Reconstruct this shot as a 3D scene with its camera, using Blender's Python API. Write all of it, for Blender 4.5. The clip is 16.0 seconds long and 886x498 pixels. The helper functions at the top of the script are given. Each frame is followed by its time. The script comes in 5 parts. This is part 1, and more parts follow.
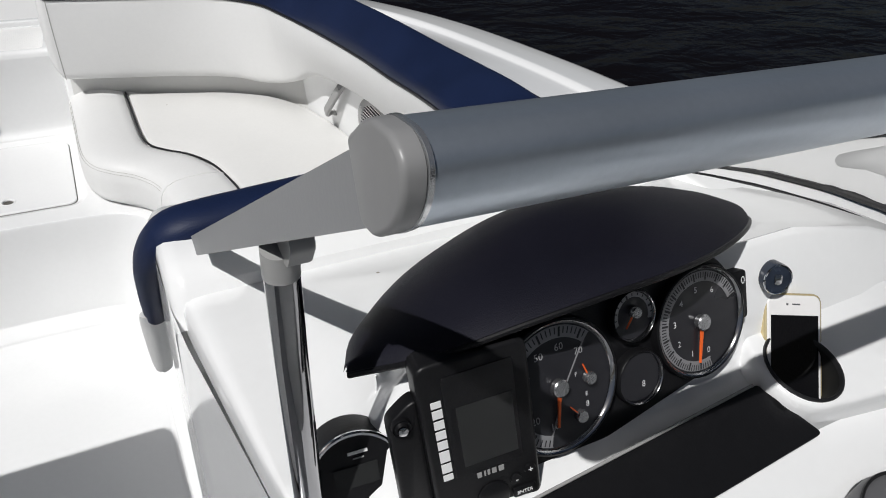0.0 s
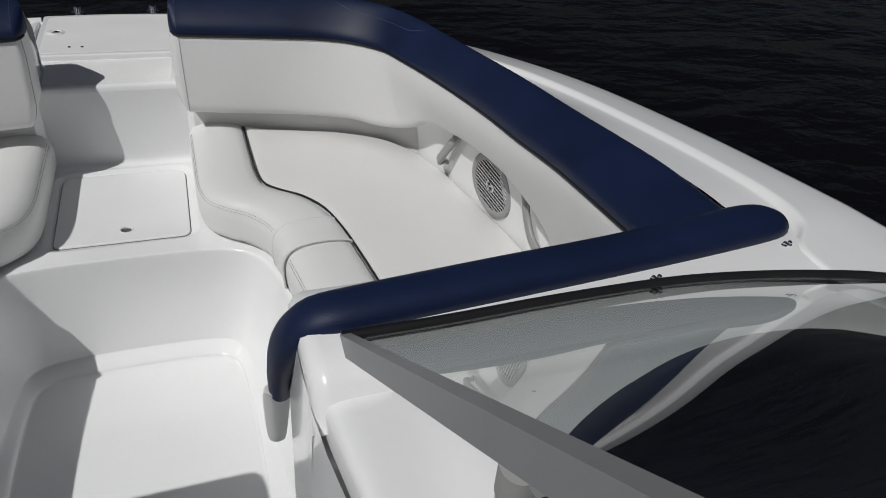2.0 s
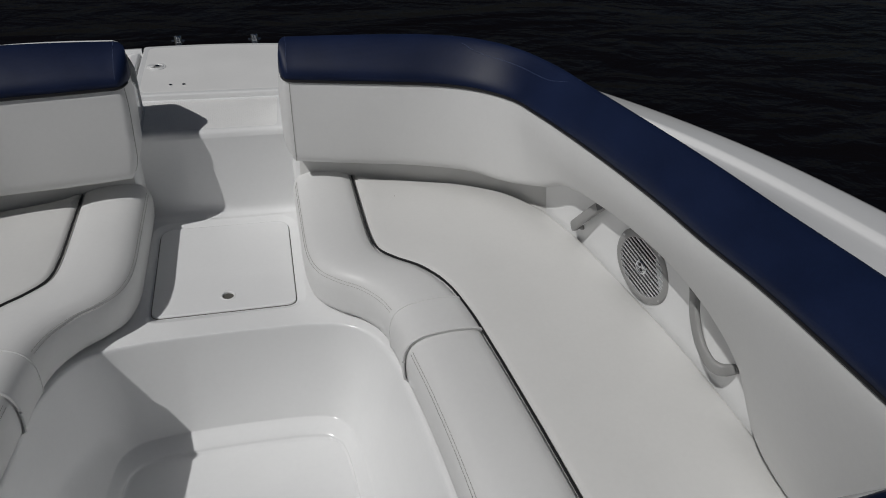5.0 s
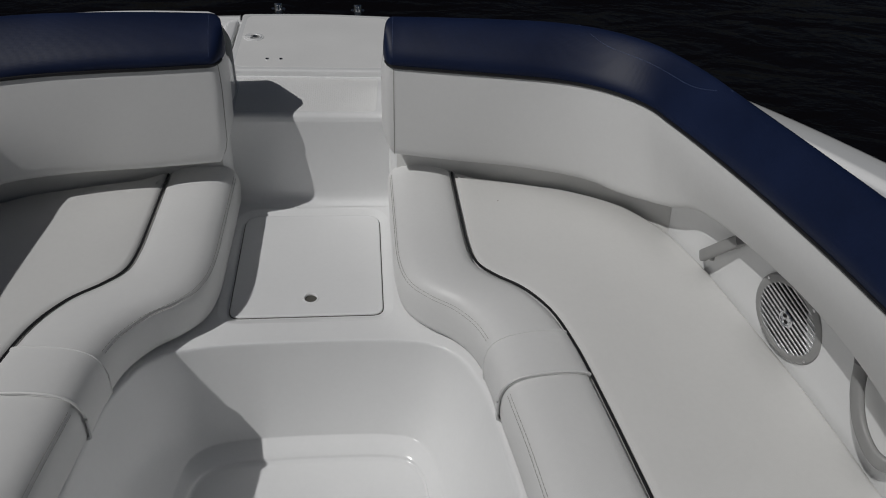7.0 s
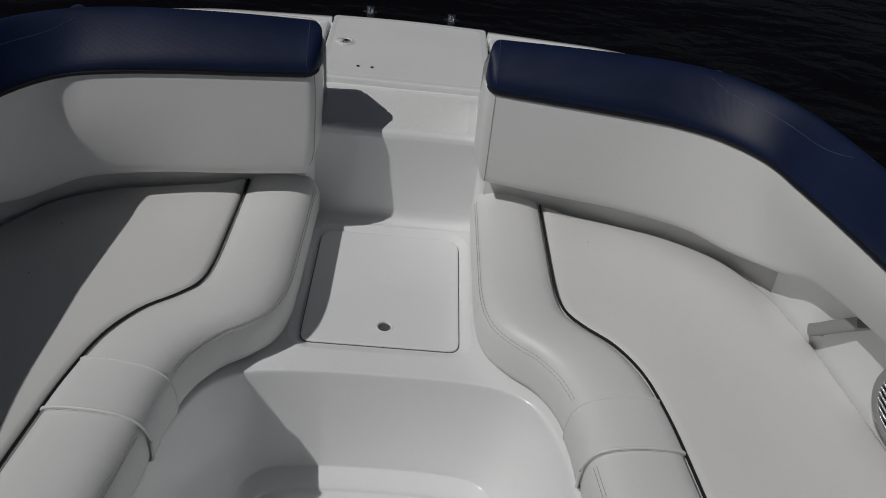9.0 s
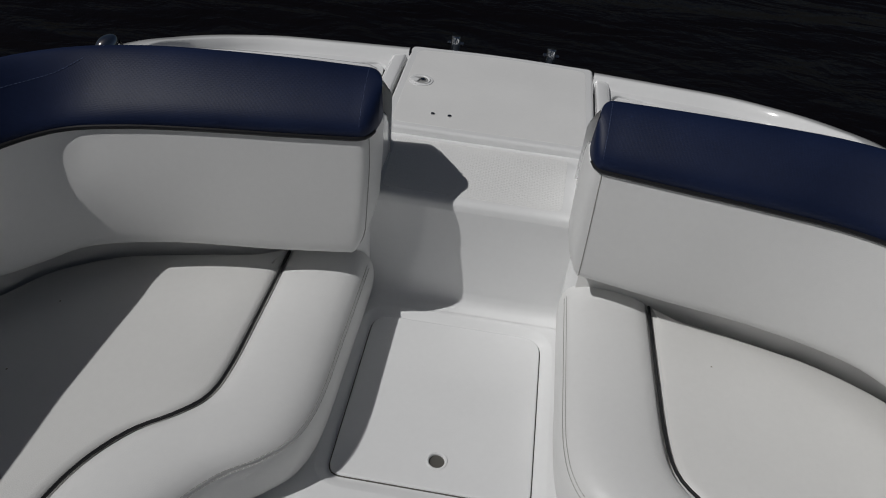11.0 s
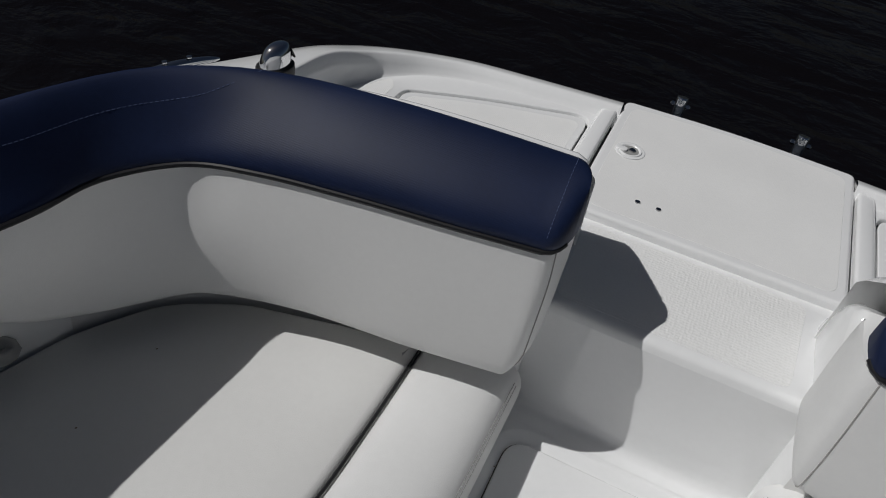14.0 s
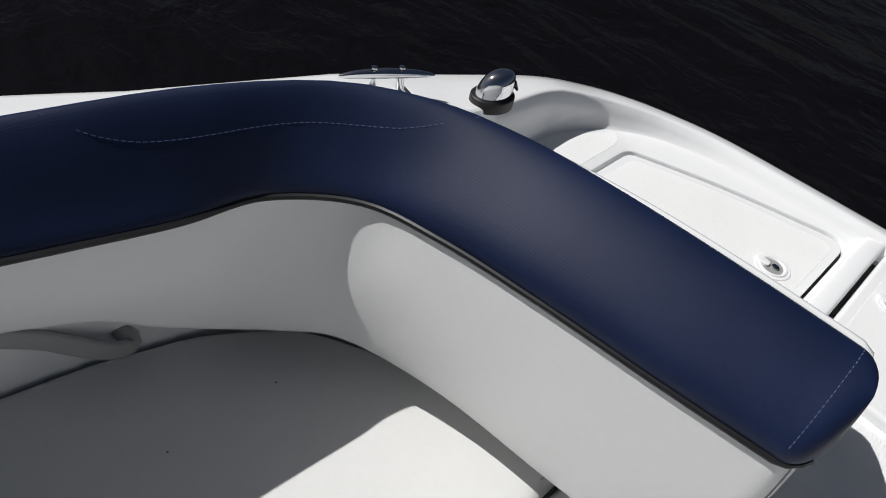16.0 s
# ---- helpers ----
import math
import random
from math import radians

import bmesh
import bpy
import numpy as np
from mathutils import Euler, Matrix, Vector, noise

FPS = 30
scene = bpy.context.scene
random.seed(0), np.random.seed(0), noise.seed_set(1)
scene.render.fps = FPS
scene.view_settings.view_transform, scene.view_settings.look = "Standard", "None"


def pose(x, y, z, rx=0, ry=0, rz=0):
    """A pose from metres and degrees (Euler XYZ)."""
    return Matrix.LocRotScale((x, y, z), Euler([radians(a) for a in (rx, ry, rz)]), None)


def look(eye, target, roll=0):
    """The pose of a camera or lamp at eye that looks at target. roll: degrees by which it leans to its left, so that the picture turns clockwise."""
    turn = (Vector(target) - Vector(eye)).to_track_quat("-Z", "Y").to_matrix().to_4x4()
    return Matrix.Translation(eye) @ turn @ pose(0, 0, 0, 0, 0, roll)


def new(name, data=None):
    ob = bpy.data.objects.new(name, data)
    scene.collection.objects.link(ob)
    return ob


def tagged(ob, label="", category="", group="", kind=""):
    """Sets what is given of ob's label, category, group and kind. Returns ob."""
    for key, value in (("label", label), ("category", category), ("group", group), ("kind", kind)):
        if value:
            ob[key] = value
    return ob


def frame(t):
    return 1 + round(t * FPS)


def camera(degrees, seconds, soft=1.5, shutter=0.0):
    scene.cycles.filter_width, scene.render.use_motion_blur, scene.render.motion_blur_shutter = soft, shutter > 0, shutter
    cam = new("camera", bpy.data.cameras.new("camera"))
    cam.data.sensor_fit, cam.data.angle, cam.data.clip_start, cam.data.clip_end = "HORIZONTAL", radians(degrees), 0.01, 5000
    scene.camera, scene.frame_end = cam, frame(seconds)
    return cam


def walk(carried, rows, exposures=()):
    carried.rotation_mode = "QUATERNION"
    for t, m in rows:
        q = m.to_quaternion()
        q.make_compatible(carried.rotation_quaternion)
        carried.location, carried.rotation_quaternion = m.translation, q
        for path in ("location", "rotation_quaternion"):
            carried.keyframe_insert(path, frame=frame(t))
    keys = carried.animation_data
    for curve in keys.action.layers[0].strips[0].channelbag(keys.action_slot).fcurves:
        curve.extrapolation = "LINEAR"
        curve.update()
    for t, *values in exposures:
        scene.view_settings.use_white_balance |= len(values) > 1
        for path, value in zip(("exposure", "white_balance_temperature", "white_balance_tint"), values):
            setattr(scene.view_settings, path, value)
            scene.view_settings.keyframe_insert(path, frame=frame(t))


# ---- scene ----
cam = camera(64.0, 16.0, 1.0)
PATH = [
    (0, (0.3030, -2.6512, 1.6571), (1.1060, -1.2439, 0.4846), 5.05),
    (0.5, (0.2588, -2.6297, 1.6727), (1.0592, -1.2016, 0.5239), 5.18),
    (1, (0.2307, -2.5913, 1.6917), (0.9888, -1.1228, 0.5652), 6.04),
    (1.5, (0.2193, -2.5400, 1.6904), (0.8983, -1.0312, 0.5669), 6.67),
    (2, (0.2491, -2.5025, 1.6904), (0.8744, -0.9740, 0.5622), 5.47),
    (2.5, (0.2710, -2.4699, 1.6869), (0.8920, -0.9380, 0.5610), 5.16),
    (3, (0.3019, -2.4179, 1.6780), (0.8083, -0.8468, 0.5488), 4.80),
    (5.5, (0.155, -2.01, 1.731), (0.592, -0.453, 0.554), 4.2),
    (6, (0.191, -1.94, 1.703), (0.572, -0.399, 0.485), 4.9),
    (6.5, (0.189, -1.87, 1.682), (0.459, -0.326, 0.44), 3.0),
    (7, (0.15, -1.822, 1.699), (0.377, -0.276, 0.451), 4.2),
    (7.5, (0.149, -1.791, 1.716), (0.311, -0.217, 0.492), 5.1),
    (8, (0.151, -1.774, 1.702), (0.237, -0.206, 0.462), 6.2),
    (8.5, (0.095, -1.731, 1.712), (0.184, -0.184, 0.447), 6.9),
    (9, (0.033, -1.664, 1.711), (0.152, -0.125, 0.44), 7.7),
    (9.5, (0.054, -1.521, 1.675), (0.035, 0.035, 0.418), 6.4),
    (12, (0.041, -1.023, 1.619), (-0.167, 0.471, 0.305), 5.7),
    (12.5, (0.051, -0.953, 1.615), (-0.276, 0.512, 0.293), 6.3),
    (13, (0.021, -0.952, 1.61), (-0.355, 0.488, 0.274), 7.3),
    (13.5, (-0.068, -0.924, 1.601), (-0.442, 0.506, 0.254), 7.5),
    (14, (-0.115, -0.803, 1.573), (-0.609, 0.585, 0.221), 8.8),
    (14.5, (-0.161, -0.626, 1.553), (-0.832, 0.618, 0.138), 10.5),
    (15, (-0.192, -0.573, 1.546), (-0.968, 0.594, 0.119), 11.3),
    (15.5, (-0.245, -0.597, 1.54), (-1.095, 0.556, 0.144), 11.5),
    (16, (-0.313, -0.607, 1.514), (-1.13, 0.535, 0.09), 14.3),
]
EXPOSURES = [(0.0, -0.36), (1.0, -0.56), (2.0, -0.86), (3.0, -0.98), (5.5, -1.34), (7.0, -1.47), (9.0, -1.46), (12.0, -1.16), (13.0, -1.10), (14.0, -0.96), (14.5, -0.85), (15.0, -0.62), (15.5, -0.5), (16.0, -0.2)]
walk(cam, [(t, look(eye, target, roll)) for t, eye, target, roll in PATH], EXPOSURES)

# ---- world, sun ----
SUN_DIR = Vector((-0.655, -0.35, 1.0)).normalized()
world = bpy.data.worlds.new("sky_world")
scene.world = world
world.use_nodes = True
wn = world.node_tree
sky = wn.nodes.new("ShaderNodeTexSky")
sky.sky_type = "NISHITA"
sky.sun_disc = False
sky.air_density, sky.dust_density, sky.ozone_density = 0.8, 2.0, 0.4
sky.sun_elevation = math.asin(SUN_DIR.z)
sky.sun_rotation = math.atan2(SUN_DIR.x, SUN_DIR.y)
wn.nodes["Background"].inputs["Strength"].default_value = 0.024
wn.links.new(sky.outputs["Color"], wn.nodes["Background"].inputs["Color"])
sun_data = bpy.data.lights.new("sun", "SUN")
sun_data.energy, sun_data.angle, sun_data.color = 4.4, radians(0.53), (1.0, 0.99, 0.98)
sun = new("sun", sun_data)
sun.matrix_world = look(SUN_DIR * 20, (0, 0, 0))


# ---- materials ----
def material(name, color, rough=0.5, metal=0.0, vary=0.06, scale=6.0, bump=0.0, bump_scale=300.0, coat=0.0, ior=1.45,
             stain=None, bump2=0.0, bump2_scale=8.0, rough_vary=0.08, spec=0.5):
    """Base colour with broad and fine variation, roughness variation, fine relief and broad relief."""
    m = bpy.data.materials.new(name)
    m.use_nodes = True
    nt = m.node_tree
    bsdf = nt.nodes["Principled BSDF"]
    bsdf.inputs["Metallic"].default_value = metal
    bsdf.inputs["Coat Weight"].default_value = coat
    bsdf.inputs["Coat Roughness"].default_value = 0.035
    bsdf.inputs["IOR"].default_value = ior
    bsdf.inputs["Specular IOR Level"].default_value = spec
    co = nt.nodes.new("ShaderNodeTexCoord")
    big = nt.nodes.new("ShaderNodeTexNoise")
    big.inputs["Scale"].default_value, big.inputs["Detail"].default_value = scale, 4
    nt.links.new(co.outputs["Object"], big.inputs["Vector"])
    fine = nt.nodes.new("ShaderNodeTexNoise")
    fine.inputs["Scale"].default_value, fine.inputs["Detail"].default_value = scale * 28, 3
    nt.links.new(co.outputs["Object"], fine.inputs["Vector"])
    add = nt.nodes.new("ShaderNodeMath")
    add.operation = "MULTIPLY_ADD"
    add.inputs[1].default_value = 0.35
    nt.links.new(fine.outputs["Fac"], add.inputs[0])
    nt.links.new(big.outputs["Fac"], add.inputs[2])
    ramp = nt.nodes.new("ShaderNodeMapRange")
    ramp.inputs["From Min"].default_value, ramp.inputs["From Max"].default_value = 0.45, 0.9
    nt.links.new(add.outputs[0], ramp.inputs["Value"])
    mix = nt.nodes.new("ShaderNodeMix")
    mix.data_type = "RGBA"
    low = stain if stain else tuple(c * (1 - vary) for c in color)
    high = tuple(min(1, c * (1 + vary * 0.5)) for c in color)
    mix.inputs["A"].default_value, mix.inputs["B"].default_value = (*low, 1), (*high, 1)
    nt.links.new(ramp.outputs["Result"], mix.inputs["Factor"])
    nt.links.new(mix.outputs["Result"], bsdf.inputs["Base Color"])
    rr = nt.nodes.new("ShaderNodeMapRange")
    rr.inputs["To Min"].default_value, rr.inputs["To Max"].default_value = max(0.02, rough - rough_vary), min(1, rough + rough_vary)
    nt.links.new(big.outputs["Fac"], rr.inputs["Value"])
    nt.links.new(rr.outputs["Result"], bsdf.inputs["Roughness"])
    last = None
    for strength, sc, dist in ((bump2, bump2_scale, 0.01), (bump, bump_scale, 0.0012)):
        if strength:
            tex = nt.nodes.new("ShaderNodeTexNoise")
            tex.inputs["Scale"].default_value, tex.inputs["Detail"].default_value = sc, 3
            nt.links.new(co.outputs["Object"], tex.inputs["Vector"])
            b = nt.nodes.new("ShaderNodeBump")
            b.inputs["Strength"].default_value, b.inputs["Distance"].default_value = strength, dist
            nt.links.new(tex.outputs["Fac"], b.inputs["Height"])
            if last:
                nt.links.new(last.outputs["Normal"], b.inputs["Normal"])
            last = b
    if last:
        nt.links.new(last.outputs["Normal"], bsdf.inputs["Normal"])
    return m


def relief(m, kind, scale, strength, distance=0.001, uneven=0.4):
    """Adds a woven or studded relief to a material, on top of the rest."""
    nt = m.node_tree
    bsdf = nt.nodes["Principled BSDF"]
    co = nt.nodes.new("ShaderNodeTexCoord")
    if kind in ("weave", "knurl"):
        hs = []
        for axis in ((1, 0.15, 0.25), (-0.15, 1, 0.75)) if kind == "weave" else ((0.85, 0.53, 0), (-0.22, 0.30, 0)):
            dot = nt.nodes.new("ShaderNodeVectorMath")
            dot.operation = "DOT_PRODUCT"
            dot.inputs[1].default_value = [a * scale for a in axis]
            nt.links.new(co.outputs["Object"], dot.inputs[0])
            si = nt.nodes.new("ShaderNodeMath")
            si.operation = "SINE"
            nt.links.new(dot.outputs["Value"], si.inputs[0])
            hs.append(si)
        mul = nt.nodes.new("ShaderNodeMath")
        mul.operation = "MULTIPLY"
        nt.links.new(hs[0].outputs[0], mul.inputs[0])
        nt.links.new(hs[1].outputs[0], mul.inputs[1])
        height = mul.outputs[0]
    else:
        vor = nt.nodes.new("ShaderNodeTexVoronoi")
        vor.inputs["Scale"].default_value = scale
        vor.inputs["Randomness"].default_value = uneven
        nt.links.new(co.outputs["Object"], vor.inputs["Vector"])
        height = vor.outputs["Distance"]
    b = nt.nodes.new("ShaderNodeBump")
    b.inputs["Strength"].default_value, b.inputs["Distance"].default_value = strength, distance
    nt.links.new(height, b.inputs["Height"])
    if bsdf.inputs["Normal"].links:
        nt.links.new(bsdf.inputs["Normal"].links[0].from_socket, b.inputs["Normal"])
    nt.links.new(b.outputs["Normal"], bsdf.inputs["Normal"])
    return m


def specks(m, scale, share, size, color):
    """Scattered crumbs and dirt specks over a light surface."""
    nt = m.node_tree
    bsdf = nt.nodes["Principled BSDF"]
    co = nt.nodes.new("ShaderNodeTexCoord")
    vor = nt.nodes.new("ShaderNodeTexVoronoi")
    vor.inputs["Scale"].default_value = scale
    nt.links.new(co.outputs["Object"], vor.inputs["Vector"])
    near = nt.nodes.new("ShaderNodeMath")
    near.operation = "LESS_THAN"
    near.inputs[1].default_value = size * scale
    nt.links.new(vor.outputs["Distance"], near.inputs[0])
    sep = nt.nodes.new("ShaderNodeSeparateColor")
    nt.links.new(vor.outputs["Color"], sep.inputs["Color"])
    some = nt.nodes.new("ShaderNodeMath")
    some.operation = "LESS_THAN"
    some.inputs[1].default_value = share
    nt.links.new(sep.outputs["Red"], some.inputs[0])
    both = nt.nodes.new("ShaderNodeMath")
    both.operation = "MULTIPLY"
    nt.links.new(near.outputs[0], both.inputs[0])
    nt.links.new(some.outputs[0], both.inputs[1])
    mix = nt.nodes.new("ShaderNodeMix")
    mix.data_type = "RGBA"
    mix.inputs["B"].default_value = (*color, 1)
    nt.links.new(both.outputs[0], mix.inputs["Factor"])
    nt.links.new(bsdf.inputs["Base Color"].links[0].from_socket, mix.inputs["A"])
    nt.links.new(mix.outputs["Result"], bsdf.inputs["Base Color"])
    return m


GEL = material("white_gelcoat", (0.852, 0.857, 0.857), 0.15, vary=0.03, scale=2.5, rough_vary=0.05, coat=0.5, bump2=0.02, bump2_scale=3.0, spec=0.5)
GELSKID = relief(material("white_nonskid_gelcoat", (0.85, 0.85, 0.84), 0.45, vary=0.04, scale=5), "knurl", 1150, 0.16, 0.0010)
GELFINE = relief(material("fine_textured_gelcoat", (0.85, 0.85, 0.84), 0.4, vary=0.04, scale=5), "stud", 330, 0.22, 0.0010)
TREAD = relief(material("dotted_nonskid_gelcoat", (0.85, 0.85, 0.84), 0.5, vary=0.04, scale=5), "stud", 150, 0.6, 0.0018)
VINYL = material("white_vinyl", (0.752, 0.753, 0.746), 0.42, vary=0.035, scale=3.0, bump=0.25, bump_scale=520, bump2=0.06, bump2_scale=6)
VINYLW = material("warm_white_vinyl", (0.722, 0.719, 0.704), 0.45, vary=0.04, scale=3.0, bump=0.25, bump_scale=520, bump2=0.08, bump2_scale=4)
NAVY = relief(material("navy_vinyl", (0.0078, 0.0155, 0.050), 0.5, vary=0.25, scale=5.0, spec=0.30, bump=0.08, bump_scale=400, bump2=0.10, bump2_scale=5), "stud", 400, 0.19, 0.0009, 0.12)
specks(GEL, 14, 0.16, 0.0022, (0.28, 0.25, 0.20))
specks(VINYL, 16, 0.12, 0.0018, (0.26, 0.23, 0.19))
specks(VINYLW, 13, 0.2, 0.0020, (0.22, 0.19, 0.15))
specks(NAVY, 12, 0.12, 0.0020, (0.10, 0.10, 0.12))
# black of the piping; also stands in for shade in the lid grooves
PIPING = material("piping_and_groove_black", (0.012, 0.012, 0.014), 0.4)
THREAD = material("grey_thread", (0.42, 0.41, 0.39), 0.8)
THREADB = material("pale_blue_thread", (0.11, 0.15, 0.28), 0.8)
RUBBER = material("black_rubber", (0.012, 0.012, 0.013), 0.45, bump=0.2)
CAPGREY = material("grey_cap_plastic", (0.25, 0.25, 0.25), 0.38, vary=0.05)
SOCKETBLUE = material("dark_blue_socket", (0.02, 0.028, 0.045), 0.25, vary=0.3, scale=60)
CHROME = material("chrome", (0.75, 0.76, 0.78), 0.07, metal=1.0, vary=0.04, rough_vary=0.03)
STEEL = material("polished_steel", (0.55, 0.55, 0.56), 0.14, metal=1.0, vary=0.1, rough_vary=0.06)
ALU = material("anodised_aluminium", (0.44, 0.49, 0.55), 0.35, metal=0.8, vary=0.08, scale=12, bump=0.1, rough_vary=0.06)
GREYPAINT = material("grey_painted_metal", (0.255, 0.26, 0.265), 0.42, vary=0.05, scale=14, bump=0.1)
GREYPLAST = material("grey_plastic", (0.32, 0.32, 0.315), 0.42, vary=0.05)
DARKGREY = material("dark_grey_plastic", (0.11, 0.11, 0.115), 0.45)
BLACKPLAST = material("black_plastic", (0.008, 0.008, 0.009), 0.38, vary=0.2, bump=0.15, spec=0.25)
HOODBLACK = material("black_textured_hood", (0.008, 0.008, 0.014), 0.55, vary=0.25, scale=10, bump=0.35, bump_scale=900, spec=0.18)
SCREEN = material("dark_screen", (0.006, 0.006, 0.007), 0.08, spec=0.4)
SCREENON = material("grey_lcd", (0.022, 0.023, 0.023), 0.14, spec=0.4)
DIAL = material("dial_black", (0.020, 0.020, 0.024), 0.3, vary=0.2)
DIALRING = material("dial_silver", (0.30, 0.30, 0.31), 0.35, metal=0.3)
DIALNUM = material("grey_print", (0.42, 0.42, 0.43), 0.5)
PRINT = material("white_print", (0.78, 0.78, 0.78), 0.5)
ORANGE = material("orange_needle", (0.85, 0.13, 0.02), 0.4)
HUB = material("brushed_hub", (0.45, 0.45, 0.46), 0.25, metal=0.9)
PHONEWHITE = material("white_phone_glass", (0.80, 0.79, 0.78), 0.12, coat=0.4)
GOLD = material("clear_gold_case", (0.62, 0.52, 0.30), 0.2, metal=0.4)
SLATMETAL = material("satin_speaker_metal", (0.60, 0.61, 0.62), 0.25, metal=0.85, vary=0.06)
SEAMSHADE = material("seam_shade_grey", (0.10, 0.095, 0.085), 0.6)
POLISHED = material("mirror_polished_steel", (0.33, 0.33, 0.34), 0.035, metal=1.0, vary=0.08, rough_vary=0.015)
# near-black, also used to put the shade of the finger hole into colour
DARKHOLE = material("dark_recess", (0.006, 0.006, 0.006), 0.7)


def glass_material():
    m = bpy.data.materials.new("tinted_glass")
    m.use_nodes = True
    nt = m.node_tree
    nt.nodes.clear()
    out = nt.nodes.new("ShaderNodeOutputMaterial")
    mix = nt.nodes.new("ShaderNodeMixShader")
    fr = nt.nodes.new("ShaderNodeFresnel")
    fr.inputs["IOR"].default_value = 1.42
    tr = nt.nodes.new("ShaderNodeBsdfTransparent")
    tr.inputs["Color"].default_value = (0.64, 0.685, 0.67, 1)
    gl = nt.nodes.new("ShaderNodeBsdfGlossy")
    gl.inputs["Roughness"].default_value = 0.01
    # two surfaces: 2F / (1 + F)
    plus = nt.nodes.new("ShaderNodeMath")
    plus.operation = "ADD"
    plus.inputs[1].default_value = 1.0
    twice = nt.nodes.new("ShaderNodeMath")
    twice.operation = "MULTIPLY"
    twice.inputs[1].default_value = 2.0
    share = nt.nodes.new("ShaderNodeMath")
    share.operation = "DIVIDE"
    nt.links.new(fr.outputs["Fac"], plus.inputs[0])
    nt.links.new(fr.outputs["Fac"], twice.inputs[0])
    nt.links.new(twice.outputs[0], share.inputs[0])
    nt.links.new(plus.outputs[0], share.inputs[1])
    nt.links.new(share.outputs[0], mix.inputs["Fac"])
    nt.links.new(tr.outputs["BSDF"], mix.inputs[1])
    nt.links.new(gl.outputs["BSDF"], mix.inputs[2])
    nt.links.new(mix.outputs["Shader"], out.inputs["Surface"])
    return m


GLASS = glass_material()


def water_material():
    m = bpy.data.materials.new("dark_water")
    m.use_nodes = True
    nt = m.node_tree
    b = nt.nodes["Principled BSDF"]
    b.inputs["Base Color"].default_value = (0.0046, 0.0041, 0.0052, 1)
    b.inputs["Roughness"].default_value = 0.05
    b.inputs["IOR"].default_value = 1.33
    b.inputs["Specular IOR Level"].default_value = 0.070
    co = nt.nodes.new("ShaderNodeTexCoord")
    last = None
    for sc, st, dist, sx, det in ((0.9, 0.8, 0.30, 0.45, 3), (4.0, 0.7, 0.075, 0.55, 4), (17.0, 0.4, 0.015, 0.8, 3)):
        mp = nt.nodes.new("ShaderNodeMapping")
        mp.inputs["Scale"].default_value = (sx, 1.0, 1.0)
        mp.inputs["Rotation"].default_value = (0, 0, radians(24))
        nt.links.new(co.outputs["Object"], mp.inputs["Vector"])
        n = nt.nodes.new("ShaderNodeTexNoise")
        n.inputs["Scale"].default_value, n.inputs["Detail"].default_value = sc, det
        n.inputs["Distortion"].default_value = 0.6
        nt.links.new(mp.outputs["Vector"], n.inputs["Vector"])
        bp = nt.nodes.new("ShaderNodeBump")
        bp.inputs["Strength"].default_value, bp.inputs["Distance"].default_value = st, dist
        nt.links.new(n.outputs["Fac"], bp.inputs["Height"])
        if last:
            nt.links.new(last.outputs["Normal"], bp.inputs["Normal"])
        last = bp
    nt.links.new(last.outputs["Normal"], b.inputs["Normal"])
    return m


WATER = water_material()


# ---- mesh helpers ----
def part(name, bm, mat, parent=None, label="", smooth=True, flat_angle=None):
    """Links a bmesh as one mesh object under a thing or a part."""
    bmesh.ops.recalc_face_normals(bm, faces=bm.faces[:])
    me = bpy.data.meshes.new(name)
    bm.to_mesh(me)
    bm.free()
    me.materials.append(mat)
    if smooth:
        me.polygons.foreach_set("use_smooth", [True] * len(me.polygons))
        me.set_sharp_from_angle(angle=radians(flat_angle or 38))
    ob = new(name, me)
    if parent is not None:
        ob.parent = parent
    if label:
        tagged(ob, label)
    return ob


def empty(name, label, category, group="", kind="", at=(0, 0, 0)):
    ob = tagged(new(name), label, category, group, kind)
    ob.location = at
    return ob


def curve(points, n, closed=False):
    """Catmull-Rom through points of any dimension, n samples evenly by chord."""
    p = np.array(points, float)
    m = len(p)
    seg = m if closed else m - 1
    dense = []
    for i in range(seg):
        if closed:
            a, b, c, d = p[(i - 1) % m], p[i], p[(i + 1) % m], p[(i + 2) % m]
        else:
            b, c = p[i], p[i + 1]
            a = p[i - 1] if i > 0 else 2 * b - c
            d = p[i + 2] if i + 2 < m else 2 * c - b
        for t in np.linspace(0, 1, 24, endpoint=False):
            dense.append(0.5 * (2 * b + (c - a) * t + (2 * a - 5 * b + 4 * c - d) * t * t + (3 * b - a - 3 * c + d) * t ** 3))
    dense.append(p[0] if closed else p[-1])
    dense = np.array(dense)
    k = min(3, dense.shape[1])
    s = np.concatenate([[0], np.cumsum(np.linalg.norm(np.diff(dense[:, :k], axis=0), axis=1))])
    at = np.linspace(0, s[-1], n + 1 if closed else n)
    out = np.stack([np.interp(at, s, dense[:, j]) for j in range(dense.shape[1])], 1)
    return out[:-1] if closed else out


